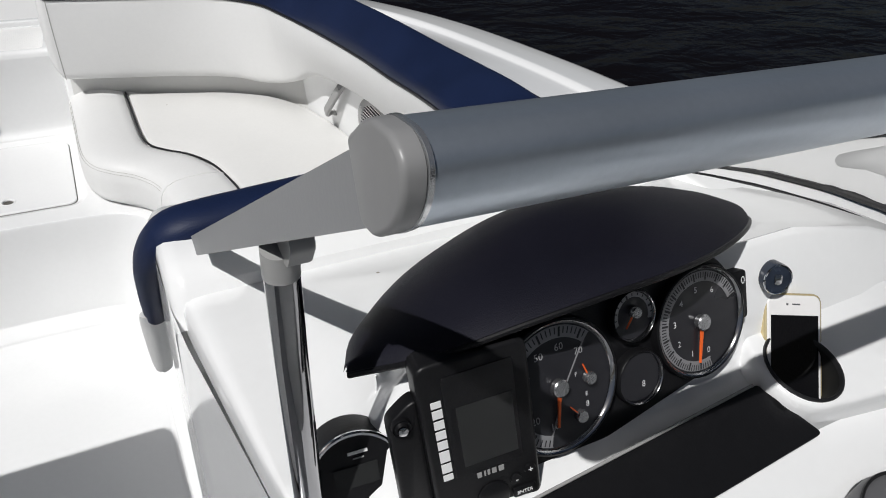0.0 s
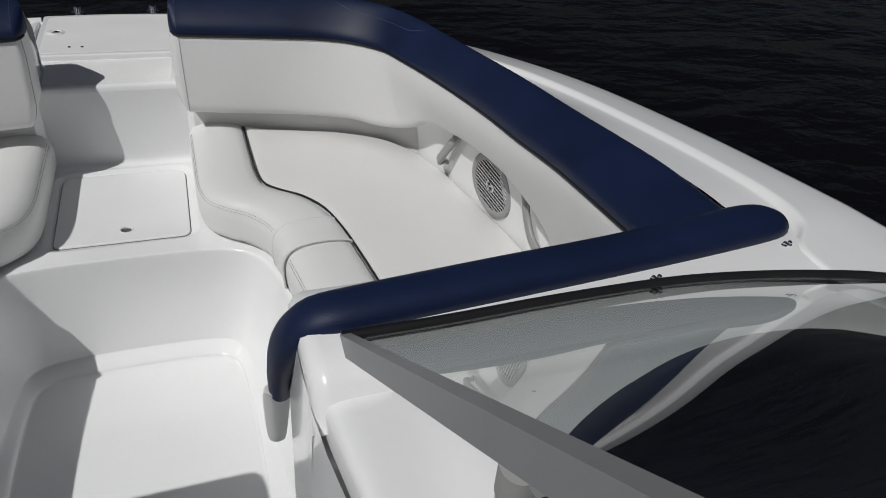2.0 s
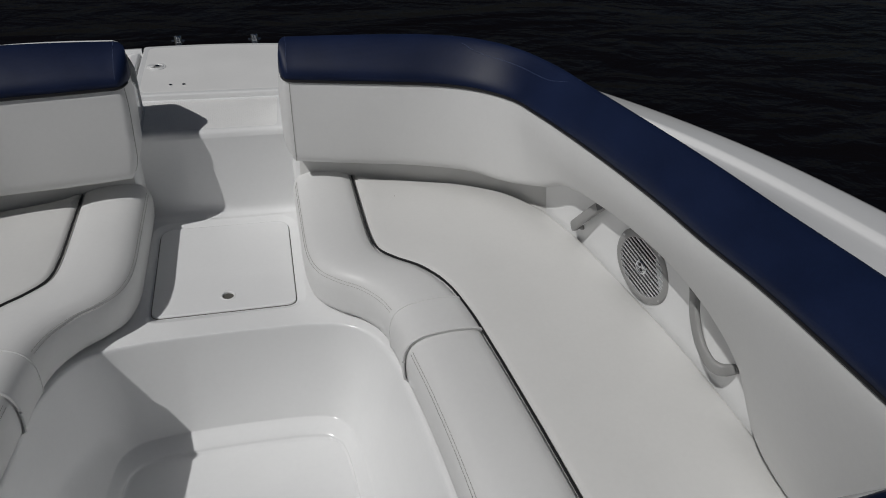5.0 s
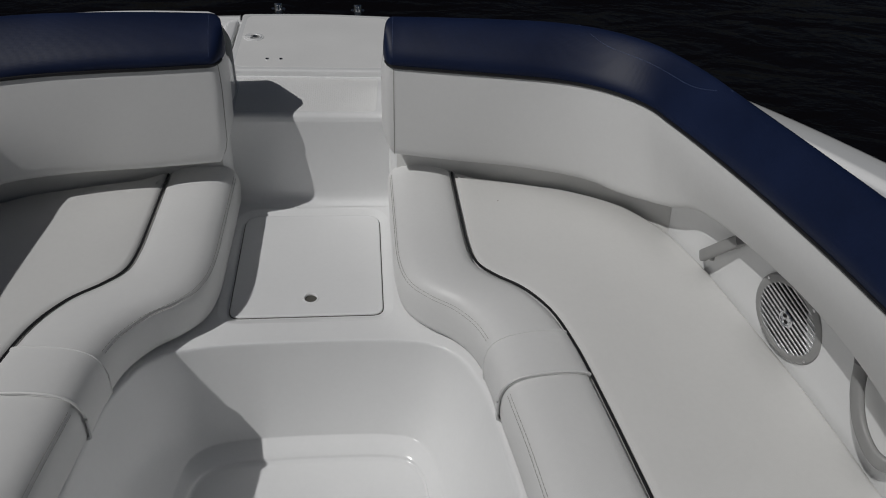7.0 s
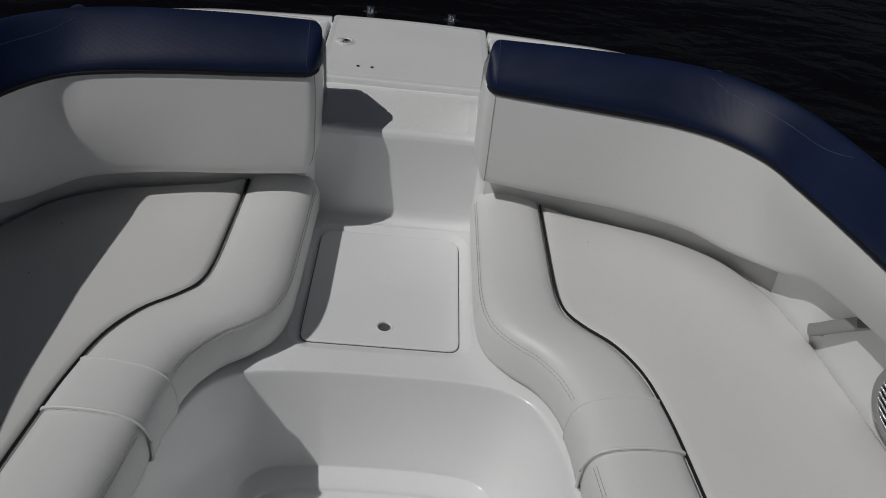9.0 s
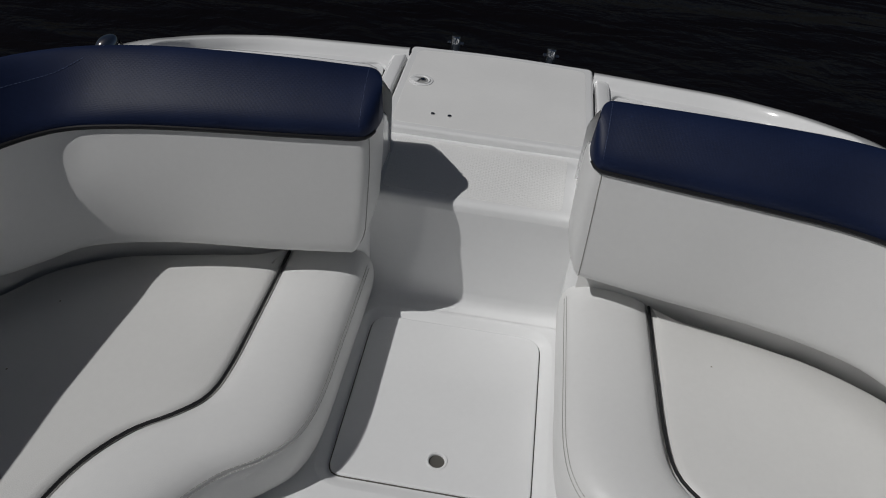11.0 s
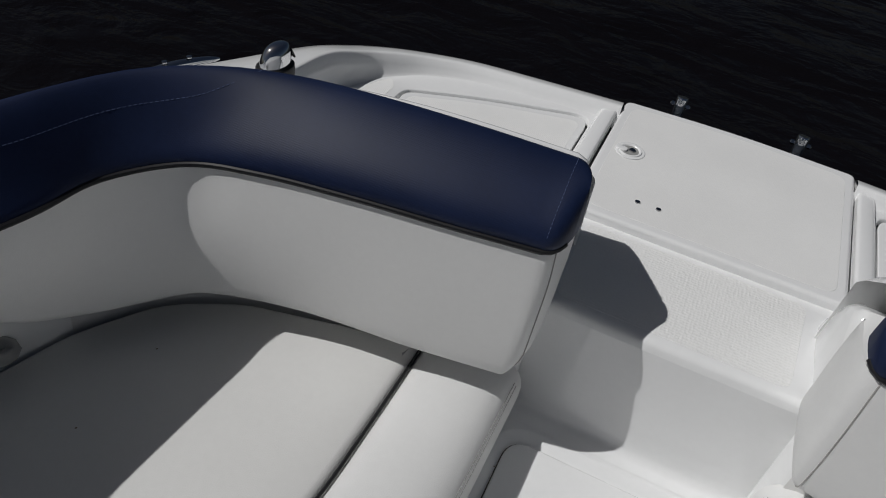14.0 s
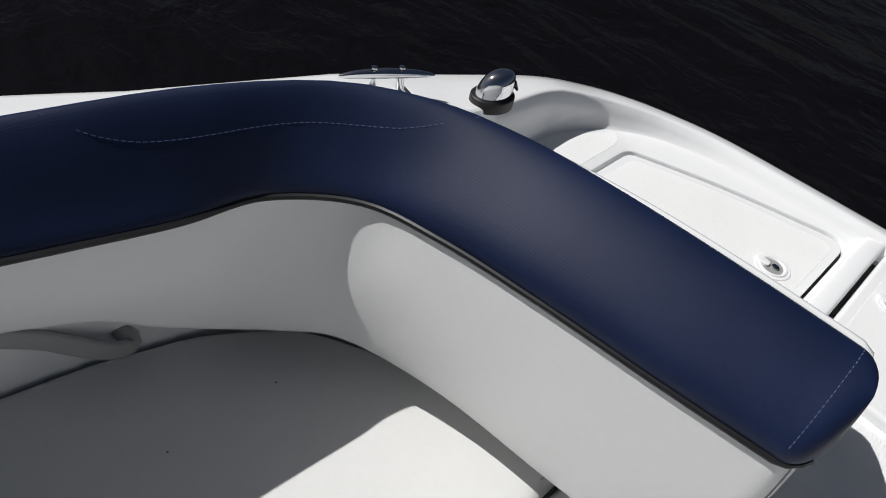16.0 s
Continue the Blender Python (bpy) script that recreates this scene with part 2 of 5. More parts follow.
def loft(sections, close_u=False, cap=False, bm=None):
    """A skin over rows of points; close_u joins each row's ends; cap fills the first and last row."""
    bm = bm or bmesh.new()
    rows = [[bm.verts.new(tuple(map(float, q))) for q in row] for row in sections]
    n = len(rows[0])
    for r0, r1 in zip(rows[:-1], rows[1:]):
        for j in range(n if close_u else n - 1):
            k = (j + 1) % n
            try:
                bm.faces.new((r0[j], r0[k], r1[k], r1[j]))
            except ValueError:
                pass
    if cap:
        for r in (rows[0], rows[-1]):
            try:
                bm.faces.new(r)
            except ValueError:
                pass
    return bm


def tube(path, r, sides=12, bm=None, flat=1.0, up=(0, 0, 1), cap=True):
    """A round (or flattened) tube along a path of points; r may be a number or one for each point."""
    p = np.array(path, float)
    t = np.gradient(p, axis=0)
    t /= np.linalg.norm(t, axis=1)[:, None] + 1e-12
    rows = []
    ref = np.array(up, float)
    rr = np.broadcast_to(np.array(r, float), (len(p),))
    for q, d, rad in zip(p, t, rr):
        a = np.cross(d, ref)
        if np.linalg.norm(a) < 1e-4:
            a = np.cross(d, (1, 0.1, 0))
        a /= np.linalg.norm(a)
        b = np.cross(a, d)
        rows.append([q + rad * (a * math.cos(w) + flat * b * math.sin(w)) for w in np.linspace(0, 2 * math.pi, sides, endpoint=False)])
    return loft(rows, close_u=True, cap=cap, bm=bm)


def rounded(poly, r, n=5):
    """A polygon with rounded corners."""
    p = [np.array(q[:2], float) for q in poly]
    rad = r if isinstance(r, (list, tuple)) else [r] * len(p)
    out = []
    for i, c in enumerate(p):
        a, b = p[i - 1], p[(i + 1) % len(p)]
        u, v = (a - c), (b - c)
        lu, lv = np.linalg.norm(u), np.linalg.norm(v)
        k = min(rad[i], lu * 0.48, lv * 0.48)
        s, e = c + u / lu * k, c + v / lv * k
        for t in np.linspace(0, 1, n + 1):
            out.append((1 - t) ** 2 * s + 2 * t * (1 - t) * c + t * t * e)
    return np.array(out)


def offset(poly, d):
    """Moves an outline inwards by d."""
    p = np.array(poly, float)
    area = 0.5 * np.sum(p[:, 0] * np.roll(p[:, 1], -1) - np.roll(p[:, 0], -1) * p[:, 1])
    t = np.roll(p, -1, 0) - np.roll(p, 1, 0)
    t /= np.linalg.norm(t, axis=1)[:, None] + 1e-12
    n = np.stack([-t[:, 1], t[:, 0]], 1) * (1 if area > 0 else -1)
    return p + n * d


def slab(outline, z0, z1, r=0.006, steps=4, bm=None, place=None, bottom=True, under=0.0):
    """A flat body with a rounded upper edge. place: function from (x, y, z) to a point."""
    place = place or (lambda x, y, z: (x, y, z))
    rings = [[place(*q, z0) for q in offset(outline, under)], [place(*q, z1 - r) for q in outline]]
    for k in range(1, steps + 1):
        w = math.pi / 2 * k / steps
        rings.append([place(*q, z1 - r + r * math.sin(w)) for q in offset(outline, r * (1 - math.cos(w)))])
    span = np.ptp(np.array(outline), axis=0).min()
    if span > 0.05 and r >= 0.0015:
        rings.append([place(*q, z1) for q in offset(outline, r + 0.002)])
    bm = loft(rings, close_u=True, bm=bm)
    bm.verts.ensure_lookup_table()
    n = len(outline)
    top = bm.faces.new([v for v in bm.verts][-n:])
    if bottom:
        total = len(bm.verts)
        bm.faces.new([bm.verts[total - n * len(rings) + i] for i in range(n)])
    bmesh.ops.triangulate(bm, faces=[f for f in bm.faces if len(f.verts) > 4])
    return bm


def frame_place(origin, u, v):
    """Maps local (a, b, c) on a panel to the world."""
    o, u, v = Vector(origin), Vector(u).normalized(), Vector(v)
    v = (v - u * v.dot(u)).normalized()
    n = u.cross(v)
    return lambda a, b, c=0.0: tuple(o + u * float(a) + v * float(b) + n * float(c))


def ring(outline_pairs, place, bm=None):
    """A skin over closed outlines given as (outline, height)."""
    return loft([[place(*q, h) for q in o] for o, h in outline_pairs], close_u=True, bm=bm)


def circle(r, n=32, cx=0.0, cy=0.0, ry=None):
    w = np.linspace(0, 2 * math.pi, n, endpoint=False)
    return np.stack([cx + r * np.cos(w), cy + (ry or r) * np.sin(w)], 1)


def lathe(profile, place, n=32, cx=0.0, cy=0.0, cap=True):
    """A body of revolution on a panel: profile of (radius, height)."""
    rows = [[place(*q, h) for q in circle(max(r, 1e-4), n, cx, cy)] for r, h in profile]
    return loft(rows, close_u=True, cap=cap)


def rect(w, h, cx=0.0, cy=0.0):
    return [(cx - w / 2, cy - h / 2), (cx + w / 2, cy - h / 2), (cx + w / 2, cy + h / 2), (cx - w / 2, cy + h / 2)]


def sheet(outline, z, bm=None, hole=None):
    """A flat sheet, with a hole if given, filled by triangles."""
    bm = bm or bmesh.new()
    edges = []
    for o in ([outline] if hole is None else [outline, hole]):
        vs = [bm.verts.new((float(q[0]), float(q[1]), z)) for q in o]
        edges += [bm.edges.new((vs[i], vs[(i + 1) % len(vs)])) for i in range(len(vs))]
    bmesh.ops.triangle_fill(bm, use_beauty=True, edges=edges)
    return bm


def letters(text, size, place, mat, parent, name="writing", turn=0.0, cx=0.0, cy=0.0, lift=0.0012, bold=0.0):
    """Text as a mesh laid on a panel."""
    cu = bpy.data.curves.new(name, "FONT")
    cu.body, cu.size, cu.align_x, cu.align_y, cu.offset = text, size, "CENTER", "CENTER", bold
    cu.resolution_u = 2
    tmp = new("tmp_text", cu)
    bpy.context.view_layer.update()
    me = bpy.data.meshes.new_from_object(tmp.evaluated_get(bpy.context.evaluated_depsgraph_get()))
    bpy.data.objects.remove(tmp)
    bpy.data.curves.remove(cu)
    c, s = math.cos(radians(turn)), math.sin(radians(turn))
    for v in me.vertices:
        a, b = v.co.x, v.co.y
        v.co = place(cx + a * c - b * s, cy + a * s + b * c, lift)
    me.name = name
    me.materials.clear()
    me.materials.append(mat)
    ob = new(name, me)
    ob.parent = parent
    return ob


def flat_part(name, outline, h, place, mat, parent, label=""):
    """A thin printed or inlaid piece on a panel, 0.6 mm thick."""
    return part(name, slab(np.array(outline), h - 0.0006, h, 0.0002, 1, place=place, bottom=False), mat, parent, label, smooth=False)


# ---- water ----
def water_sheet():
    bm = bmesh.new()
    k = 3000
    xs = [-k, -300, -60, -15, 0, 15, 60, 300, k]
    loft([[(x, y, -0.38) for x in xs] for y in xs], bm=bm)
    tagged(part("water", bm, WATER, smooth=False), "dark rippled lake water round the boat", "water", kind="structure")


water_sheet()

# ---- the boat's shell ----
# gunwale edge: x, y, z, rim width, height of the tray or channel behind the rim
EDGE = [
    (1.392, -3.4, 1.12, 0.24, 1.115), (1.385, -2.4, 1.112, 0.24, 1.107), (1.364, -2.12, 1.110, 0.225, 1.102), (1.347, -1.97, 1.110, 0.225, 1.100), (1.331, -1.85, 1.110, 0.222, 1.098),
    (1.327, -1.805, 1.1095, 0.195, 1.106), (1.324, -1.775, 1.109, 0.152, 1.104), (1.322, -1.735, 1.107, 0.132, 1.103), (1.319, -1.68, 1.102, 0.119, 1.099), (1.318, -1.60, 1.093, 0.113, 1.091), (1.320, -1.39, 1.066, 0.112, 1.064),
    (1.313, -1.10, 1.026, 0.110, 1.023), (1.296, -0.88, 0.995, 0.107, 0.991), (1.262, -0.65, 0.960, 0.102, 0.954), (1.208, -0.35, 0.908, 0.105, 0.892), (1.14, 0.0, 0.838, 0.13, 0.803),
    (1.08, 0.30, 0.775, 0.145, 0.67), (1.02, 0.52, 0.735, 0.092, 0.662), (0.965, 0.645, 0.705, 0.085, 0.661), (0.90, 0.72, 0.69, 0.080, 0.661),
    (0.81, 0.785, 0.677, 0.076, 0.661), (0.68, 0.835, 0.67, 0.074, 0.661), (0.50, 0.86, 0.668, 0.074, 0.661), (0.287, 0.88, 0.668, 0.074, 0.661)]

boat = empty("motor_boat", "white gelcoat bowrider motor boat with open bow cockpit, afloat", "boat")


def gunwale(s):
    e = curve(EDGE, 280)
    t = np.gradient(e[:, :2], axis=0)
    t /= np.linalg.norm(t, axis=1)[:, None]
    inn = np.stack([-t[:, 1], t[:, 0]], 1)
    if s < 0:  # the port rim is lowered beside the backrest to fit the camera's view
        dip = np.interp(e[:, 1], [-1.3, -0.75, -0.25, 0.08], [0.0, 0.032, 0.028, 0.0])
        e[:, 2] -= dip
        e[:, 4] -= dip
    rows = []
    for (x, y, z, w, zi), (nx, ny) in zip(e, inn):
        def q(d, h):
            return (s * (x + nx * d), y + ny * d, h)
        c = float(np.interp(y, [0.1, 0.55], [0.008, 0.024]))
        d = z + c - zi
        reach = float(np.interp(y, [-1.9, -1.78, -1.68, -0.5, 0.0, 0.1], [0.03, 0.035, 0.055, 0.055, 0.09, 0.19]))
        rise = float(np.interp(y, [-1.74, -1.60, -1.37, -1.1, -0.6], [0.0, 0.002, 0.003, 0.012, 0.006]))
        g = float(np.interp(y, [-0.3, 0.3], [1.0, 2.0]))
        sink = float(np.interp(y, [0.15, 0.35], [0.0, 0.030]))
        rows.append([q(0.30, -0.55), q(0.10, -0.1), q(0.035, z - 0.20), q(0.012, z - 0.075), q(0.001, z - 0.016), q(0.0005, z - 0.008), q(0.003, z - 0.003), q(0.008, z + 0.001),
                     q(0.018, z + c * 0.35), q(w * 0.5, z + c * 0.72), q(w - 0.012, z + c * 0.98), q(w - 0.007, z + c), q(w - 0.003, z + c - 0.0006), q(w + 0.001, z + c - 0.0028), q(w + 0.005 * g, zi + d * 0.55), q(w + 0.009 * g, zi + d * 0.18), q(w + 0.013 * g, zi + d * 0.04),
                     q(w + 0.018 * g, zi), q(w + 0.04, zi + rise * 0.1 - sink * 0.5), q(w + 0.05 + reach * 0.5, zi + rise * 0.5 - sink), q(w + 0.05 + reach, zi + rise - sink)])
    part("gunwale", loft(rows), GEL, boat, flat_angle=50)
    rail = [[(s * (x + nx * d), y + ny * d, z + h) for d, h in ((0.008, -0.085), (-0.008, -0.08), (-0.012, -0.065), (-0.008, -0.05), (0.004, -0.045))] for (x, y, z, w, zi), (nx, ny) in zip(e, inn)]
    part("rub_rail", loft(rail, close_u=True, cap=True), RUBBER, boat, "black rubber rub rail")


gunwale(1)
gunwale(-1)

# foredeck trays either side of the centre lid, behind the backrests
TRAY = [(0.287, 0.12), (0.287, 0.83), (0.5, 0.82), (0.70, 0.79), (0.82, 0.74), (0.90, 0.66), (0.96, 0.55), (0.97, 0.30), (0.92, 0.05), (0.6, 0.02)]


def tray(s):
    """Foredeck floor round the recessed locker lid, with a non-skid patch beside it."""
    hole = rounded([(s * x, y) for x, y in LID], LID_R, 7)
    o = rounded([(s * x, y) for x, y in TRAY], 0.02)
    bm = sheet(o, 0.664, hole=offset(hole, -0.009))
    bm = ring([(offset(hole, -0.009), 0.664), (offset(hole, -0.0072), 0.6634), (offset(hole, -0.0056), 0.6615), (offset(hole, -0.0046), 0.646)], lambda x, y, z: (x, y, z), bm)
    bmesh.ops.remove_doubles(bm, verts=bm.verts[:], dist=1e-5)
    part("foredeck_tray", bm, GEL, boat)
    strip = [[(s * x, y, z) for x, z in ((0.2875, 0.645), (0.2875, 0.676), (0.2885, 0.680), (0.291, 0.6822), (0.295, 0.683), (0.318, 0.681), (0.324, 0.679), (0.327, 0.675), (0.329, 0.668), (0.331, 0.662))] for y in np.linspace(0.12, 0.838, 8)]
    part("foredeck_strip", loft(strip), GEL, boat, flat_angle=60)
    patch = rounded([(s * x, y) for x, y in [(0.806, 0.36), (0.806, 0.60), (0.832, 0.635), (0.868, 0.56), (0.872, 0.36)]], 0.018)
    part("nonskid_patch", slab(patch, 0.660, 0.6645, 0.0003, 1), GELSKID, boat, "white non-skid patch on the foredeck")


LID = [(0.341, 0.38), (0.341, 0.765), (0.60, 0.683), (0.775, 0.603), (0.777, 0.38)]
LID_R = [0.01, 0.05, 0.3, 0.022, 0.01]
for side in (1, -1):
    tray(side)

# bow bulkhead outside, under the centre lid
BOWFRONT = [(-0.287, 0.875), (-0.15, 0.885), (0, 0.888), (0.15, 0.885), (0.287, 0.875)]
bow = curve(BOWFRONT, 12)
part("stem", loft([[(x * k, y - d, z) for x, y in bow] for k, d, z in ((1, 0.33, -0.55), (1, 0.11, -0.1), (1, 0.045, 0.47), (1, 0.012, 0.60), (1, 0.006, 0.63), (1, 0.02, 0.648), (1, 0.50, 0.648))]), GEL, boat)
part("stem_rail", loft([[(x, y + d, z) for x, y in bow] for d, z in ((-0.02, 0.575), (0.008, 0.58), (0.014, 0.595), (0.008, 0.61), (-0.012, 0.615))]), RUBBER, boat, "black rubber rub rail")

# step tread, riser and walkway
tread_edge = [(0.385, 0.662), (0.30, 0.663), (0.140, 0.663), (0.126, 0.6622), (0.117, 0.6590), (0.1125, 0.6525), (0.110, 0.64)]
part("step_tread", loft([[(x, y, z) for x in np.linspace(-0.29, 0.29, 9)] for y, z in tread_edge]), GEL, boat, "white step tread", flat_angle=60)
part("tread_pad", slab(rounded([(-0.222, 0.136), (0.200, 0.136), (0.212, 0.362), (-0.230, 0.362)], 0.02), 0.660, 0.6634, 0.0003, 1), TREAD, boat, "white dotted non-skid pad on the step tread")
riser = [(0.110, 0.64), (0.107, 0.55), (0.103, 0.44), (0.101, 0.40), (0.098, 0.380), (0.091, 0.369), (0.080, 0.3645), (0.06, 0.363)]
part("step_riser", loft([[(x, y, z) for x in np.linspace(-0.29, 0.29, 9)] for y, z in riser]), GEL, boat, flat_angle=60)


def aisle_wall(s):
    """Moulded side of the walkway, which carries the backrest's end."""
    plan = [(0.276, 0.064), (0.256, 0.074), (0.241, 0.10), (0.234, 0.20), (0.233, 0.285), (0.240, 0.33), (0.265, 0.385), (0.287, 0.40)]
    top = [0.58, 0.62, 0.76, 0.82, 0.79, 0.70, 0.668, 0.667]
    rows = []
    for (x, y), zt in zip(curve(plan, 26), np.interp(np.linspace(0, 1, 26), np.linspace(0, 1, 8), top)):
        rows.append([(s * x, y, 0.35), (s * x, y, zt - 0.03), (s * (x + 0.002), y, zt - 0.012), (s * (x + 0.010), y, zt - 0.003), (s * (x + 0.022), y, zt), (s * (x + 0.05), y, zt)])
    part("aisle_wall", loft(rows), GEL, boat, flat_angle=60)


aisle_wall(1)
aisle_wall(-1)

HATCH = [(-0.205, -0.432), (0.205, -0.432), (0.207, 0.022), (-0.207, 0.022)]
hatch_hole = rounded(HATCH, [0.03, 0.03, 0.05, 0.05], 7)
WELL_TOP = [(0.0, -0.530), (0.12, -0.531), (0.235, -0.537), (0.33, -0.555), (0.40, -0.605), (0.445, -0.70), (0.462, -0.80), (0.482, -1.0), (0.502, -1.25), (0.52, -1.74)]
well_rim = curve([(-x, y) for x, y in WELL_TOP[:0:-1]] + WELL_TOP, 121)
walk_out = np.array([(0.30, 0.10), (-0.30, 0.10), (-0.30, -0.40), (-0.56, -0.60), (-0.60, -1.74)] + [tuple(q) for q in well_rim] + [(0.60, -1.74), (0.56, -0.60), (0.30, -0.40)])
bm = sheet(walk_out, 0.362, hole=offset(hatch_hole, -0.030))
part("walkway_deck", ring([(offset(hatch_hole, -0.030), 0.362), (offset(hatch_hole, -0.025), 0.361), (offset(hatch_hole, -0.009), 0.3535), (offset(hatch_hole, -0.004), 0.351),
                           (offset(hatch_hole, 0.02), 0.349)], lambda x, y, z: (x, y, z), bm), GEL, boat, flat_angle=50)

# cockpit well: upper rim and sole line
WELL_LOW = [(0.0, -0.575), (0.11, -0.577), (0.20, -0.582), (0.275, -0.597), (0.322, -0.64), (0.340, -0.72), (0.350, -0.82), (0.366, -1.0), (0.378, -1.25), (0.39, -1.74)]


def well():
    top = well_rim
    low = curve([(-x, y) for x, y in WELL_LOW[:0:-1]] + WELL_LOW, 121)
    rows = []
    for a, b in zip(top, low):
        def q(k, z):
            return (*(a + (b - a) * k), z)
        c = np.array((0.0, -1.4))
        d = (c - b) / np.linalg.norm(c - b)
        rows.append([q(0.0, 0.362), q(0.035, 0.3613), q(0.065, 0.3585), q(0.090, 0.352), q(0.115, 0.341), q(0.30, 0.255), q(0.52, 0.160), q(0.74, 0.085), q(0.90, 0.045), q(0.97, 0.0325),
                     q(0.985, 0.0302), (*(b + d * 0.0005), 0.0288), (*(b + d * 0.003), 0.0275), (*(b + d * 0.020), 0.0215), (*(b + d * 0.040), 0.0140), (*(b + d * 0.052), 0.0092), (*(b + d * 0.055), 0.0060),
                     (*(b + d * 0.0565), 0.0026), (*(b + d * 0.0595), 0.0008), (*(b + d * 0.070), 0.0)])
    part("cockpit_well", loft(rows), GEL, boat, flat_angle=70)
    part("cockpit_sole", slab(np.array([(-0.43, -3.4), (0.43, -3.4), (0.43, -1.2), (0.40, -0.6), (-0.40, -0.6), (-0.43, -1.2)]), -0.06, -0.0004, 0.002), GEL, boat, "glossy white cockpit sole")


well()


# rear and outboard edge of the seat pads, from the aisle to the bulkhead
SEAT_REAR = [(0.437, 0.030), (0.543, 0.004), (0.610, -0.012), (0.700, -0.036), (0.776, -0.058), (0.863, -0.100), (0.934, -0.148), (0.982, -0.208), (1.014, -0.257), (1.034, -0.300), (1.056, -0.376), (1.075, -0.443),
             (1.097, -0.575), (1.116, -0.697), (1.130, -0.79), (1.146, -0.92), (1.160, -1.1), (1.170, -1.35), (1.178, -1.735)]
PORT_LINER = 0.03  # the port liner is moved inboard to fit the camera's view


def seat_base(s):
    """Moulded box under the cushions and the hull liner behind them."""
    inner = [(0.262, 0.09), (0.265, -0.20), (0.268, -0.38), (0.295, -0.46), (0.345, -0.512), (0.40, -0.56), (0.445, -0.64), (0.468, -0.73), (0.48, -0.84), (0.498, -1.0), (0.515, -1.25), (0.53, -1.74)]
    outer = [(1.20, -1.74), (1.20, -1.2), (1.15, -0.8), (1.10, -0.4), (1.02, 0.0), (0.90, 0.09)]
    o = np.concatenate([curve([(s * x, y) for x, y in inner], 50), [(s * x, y) for x, y in outer]])
    part("seat_base", slab(o, 0.33, 0.398, 0.006), GEL, boat)
    shift = PORT_LINER if s < 0 else 0.0
    liner = [(1.034, -0.270), (1.041, -0.300), (1.062, -0.376), (1.081, -0.443), (1.103, -0.575), (1.122, -0.697), (1.136, -0.79), (1.152, -0.92), (1.166, -1.1), (1.176, -1.35), (1.185, -1.74)]
    rows = [[(s * (x + 0.003), y, 0.40), (s * x, y, 0.47), (s * (x - 0.012), y, 0.56), (s * (x - 0.027), y, 0.66), (s * (x - 0.040), y, 0.76), (s * (x - 0.048), y, 0.84), (s * (x - 0.08), y, 0.885)] for x, y in curve([(x - shift, y) for x, y in liner], 40)]
    part("hull_liner", loft(rows), GEL, boat, flat_angle=60)
    behind = [(x + 0.006, y + 0.009) for x, y in SEAT_REAR[:9]] + [(1.038, -0.284), (1.050, -0.320)]
    behind = [(0.262, 0.064)] + [(x - shift * max(0.0, min(1.0, (x - 0.8) / 0.2)), y) for x, y in behind]
    part("backrest_base", loft([[(s * (x - 0.003), y - 0.003, 0.39), (s * x, y, 0.47), (s * (x + 0.001), y + 0.003, 0.60), (s * (x + 0.012), y + 0.02, 0.66)] for x, y in curve(behind, 40)]), VINYLW, boat, "warm white lining under the backrest", flat_angle=60)


seat_base(1)
seat_base(-1)


def bulkhead(s):
    """Cross bulkhead and coaming in front of the console."""
    prof = [(-1.742, 0.0), (-1.742, 1.07), (-1.748, 1.095), (-1.765, 1.108), (-1.80, 1.113), (-1.866, 1.114), (-1.90, 1.113), (-1.94, 1.10), (-1.96, 1.05)]
    xs = [0.338, 0.341, 0.349, 0.362, 0.6, 0.9, 1.05, 1.11, 1.135]
    rows = []
    for i, x in enumerate(xs):
        k = (0.024, 0.010, 0.003, 0.0)[i] if i < 4 else 0.0
        rows.append([(s * x, y + (k if j > 4 else -k), z - k * (j > 1)) for j, (y, z) in enumerate(prof)])
    part("bulkhead", loft(rows, cap=True), GEL, boat, flat_angle=50)


bulkhead(1)

# ---- seat cushions ----
ROLL = [  # inner edge x, y; cord x, y
    (0.235, 0.075, 0.432, 0.075), (0.236, -0.18, 0.434, -0.18), (0.239, -0.36, 0.438, -0.33), (0.262, -0.455, 0.453, -0.405), (0.312, -0.513, 0.495, -0.455),
    (0.372, -0.560, 0.560, -0.510), (0.421, -0.630, 0.612, -0.595), (0.447, -0.73, 0.642, -0.71), (0.457, -0.84, 0.660, -0.83), (0.477, -1.0, 0.682, -1.02),
    (0.496, -1.25, 0.706, -1.26), (0.515, -1.738, 0.745, -1.738)]
ROLL_PROFILE = [(0.93, 0.405), (0.985, 0.498), (0.94, 0.508), (0.80, 0.516), (0.60, 0.520), (0.40, 0.519), (0.24, 0.514), (0.13, 0.504), (0.06, 0.490), (0.02, 0.473), (0.0, 0.452),
                (0.0, 0.425), (0.012, 0.395), (0.03, 0.378), (0.10, 0.372)]


PORT_IN = 0.013  # the port cushion is moved inboard to fit the camera's view


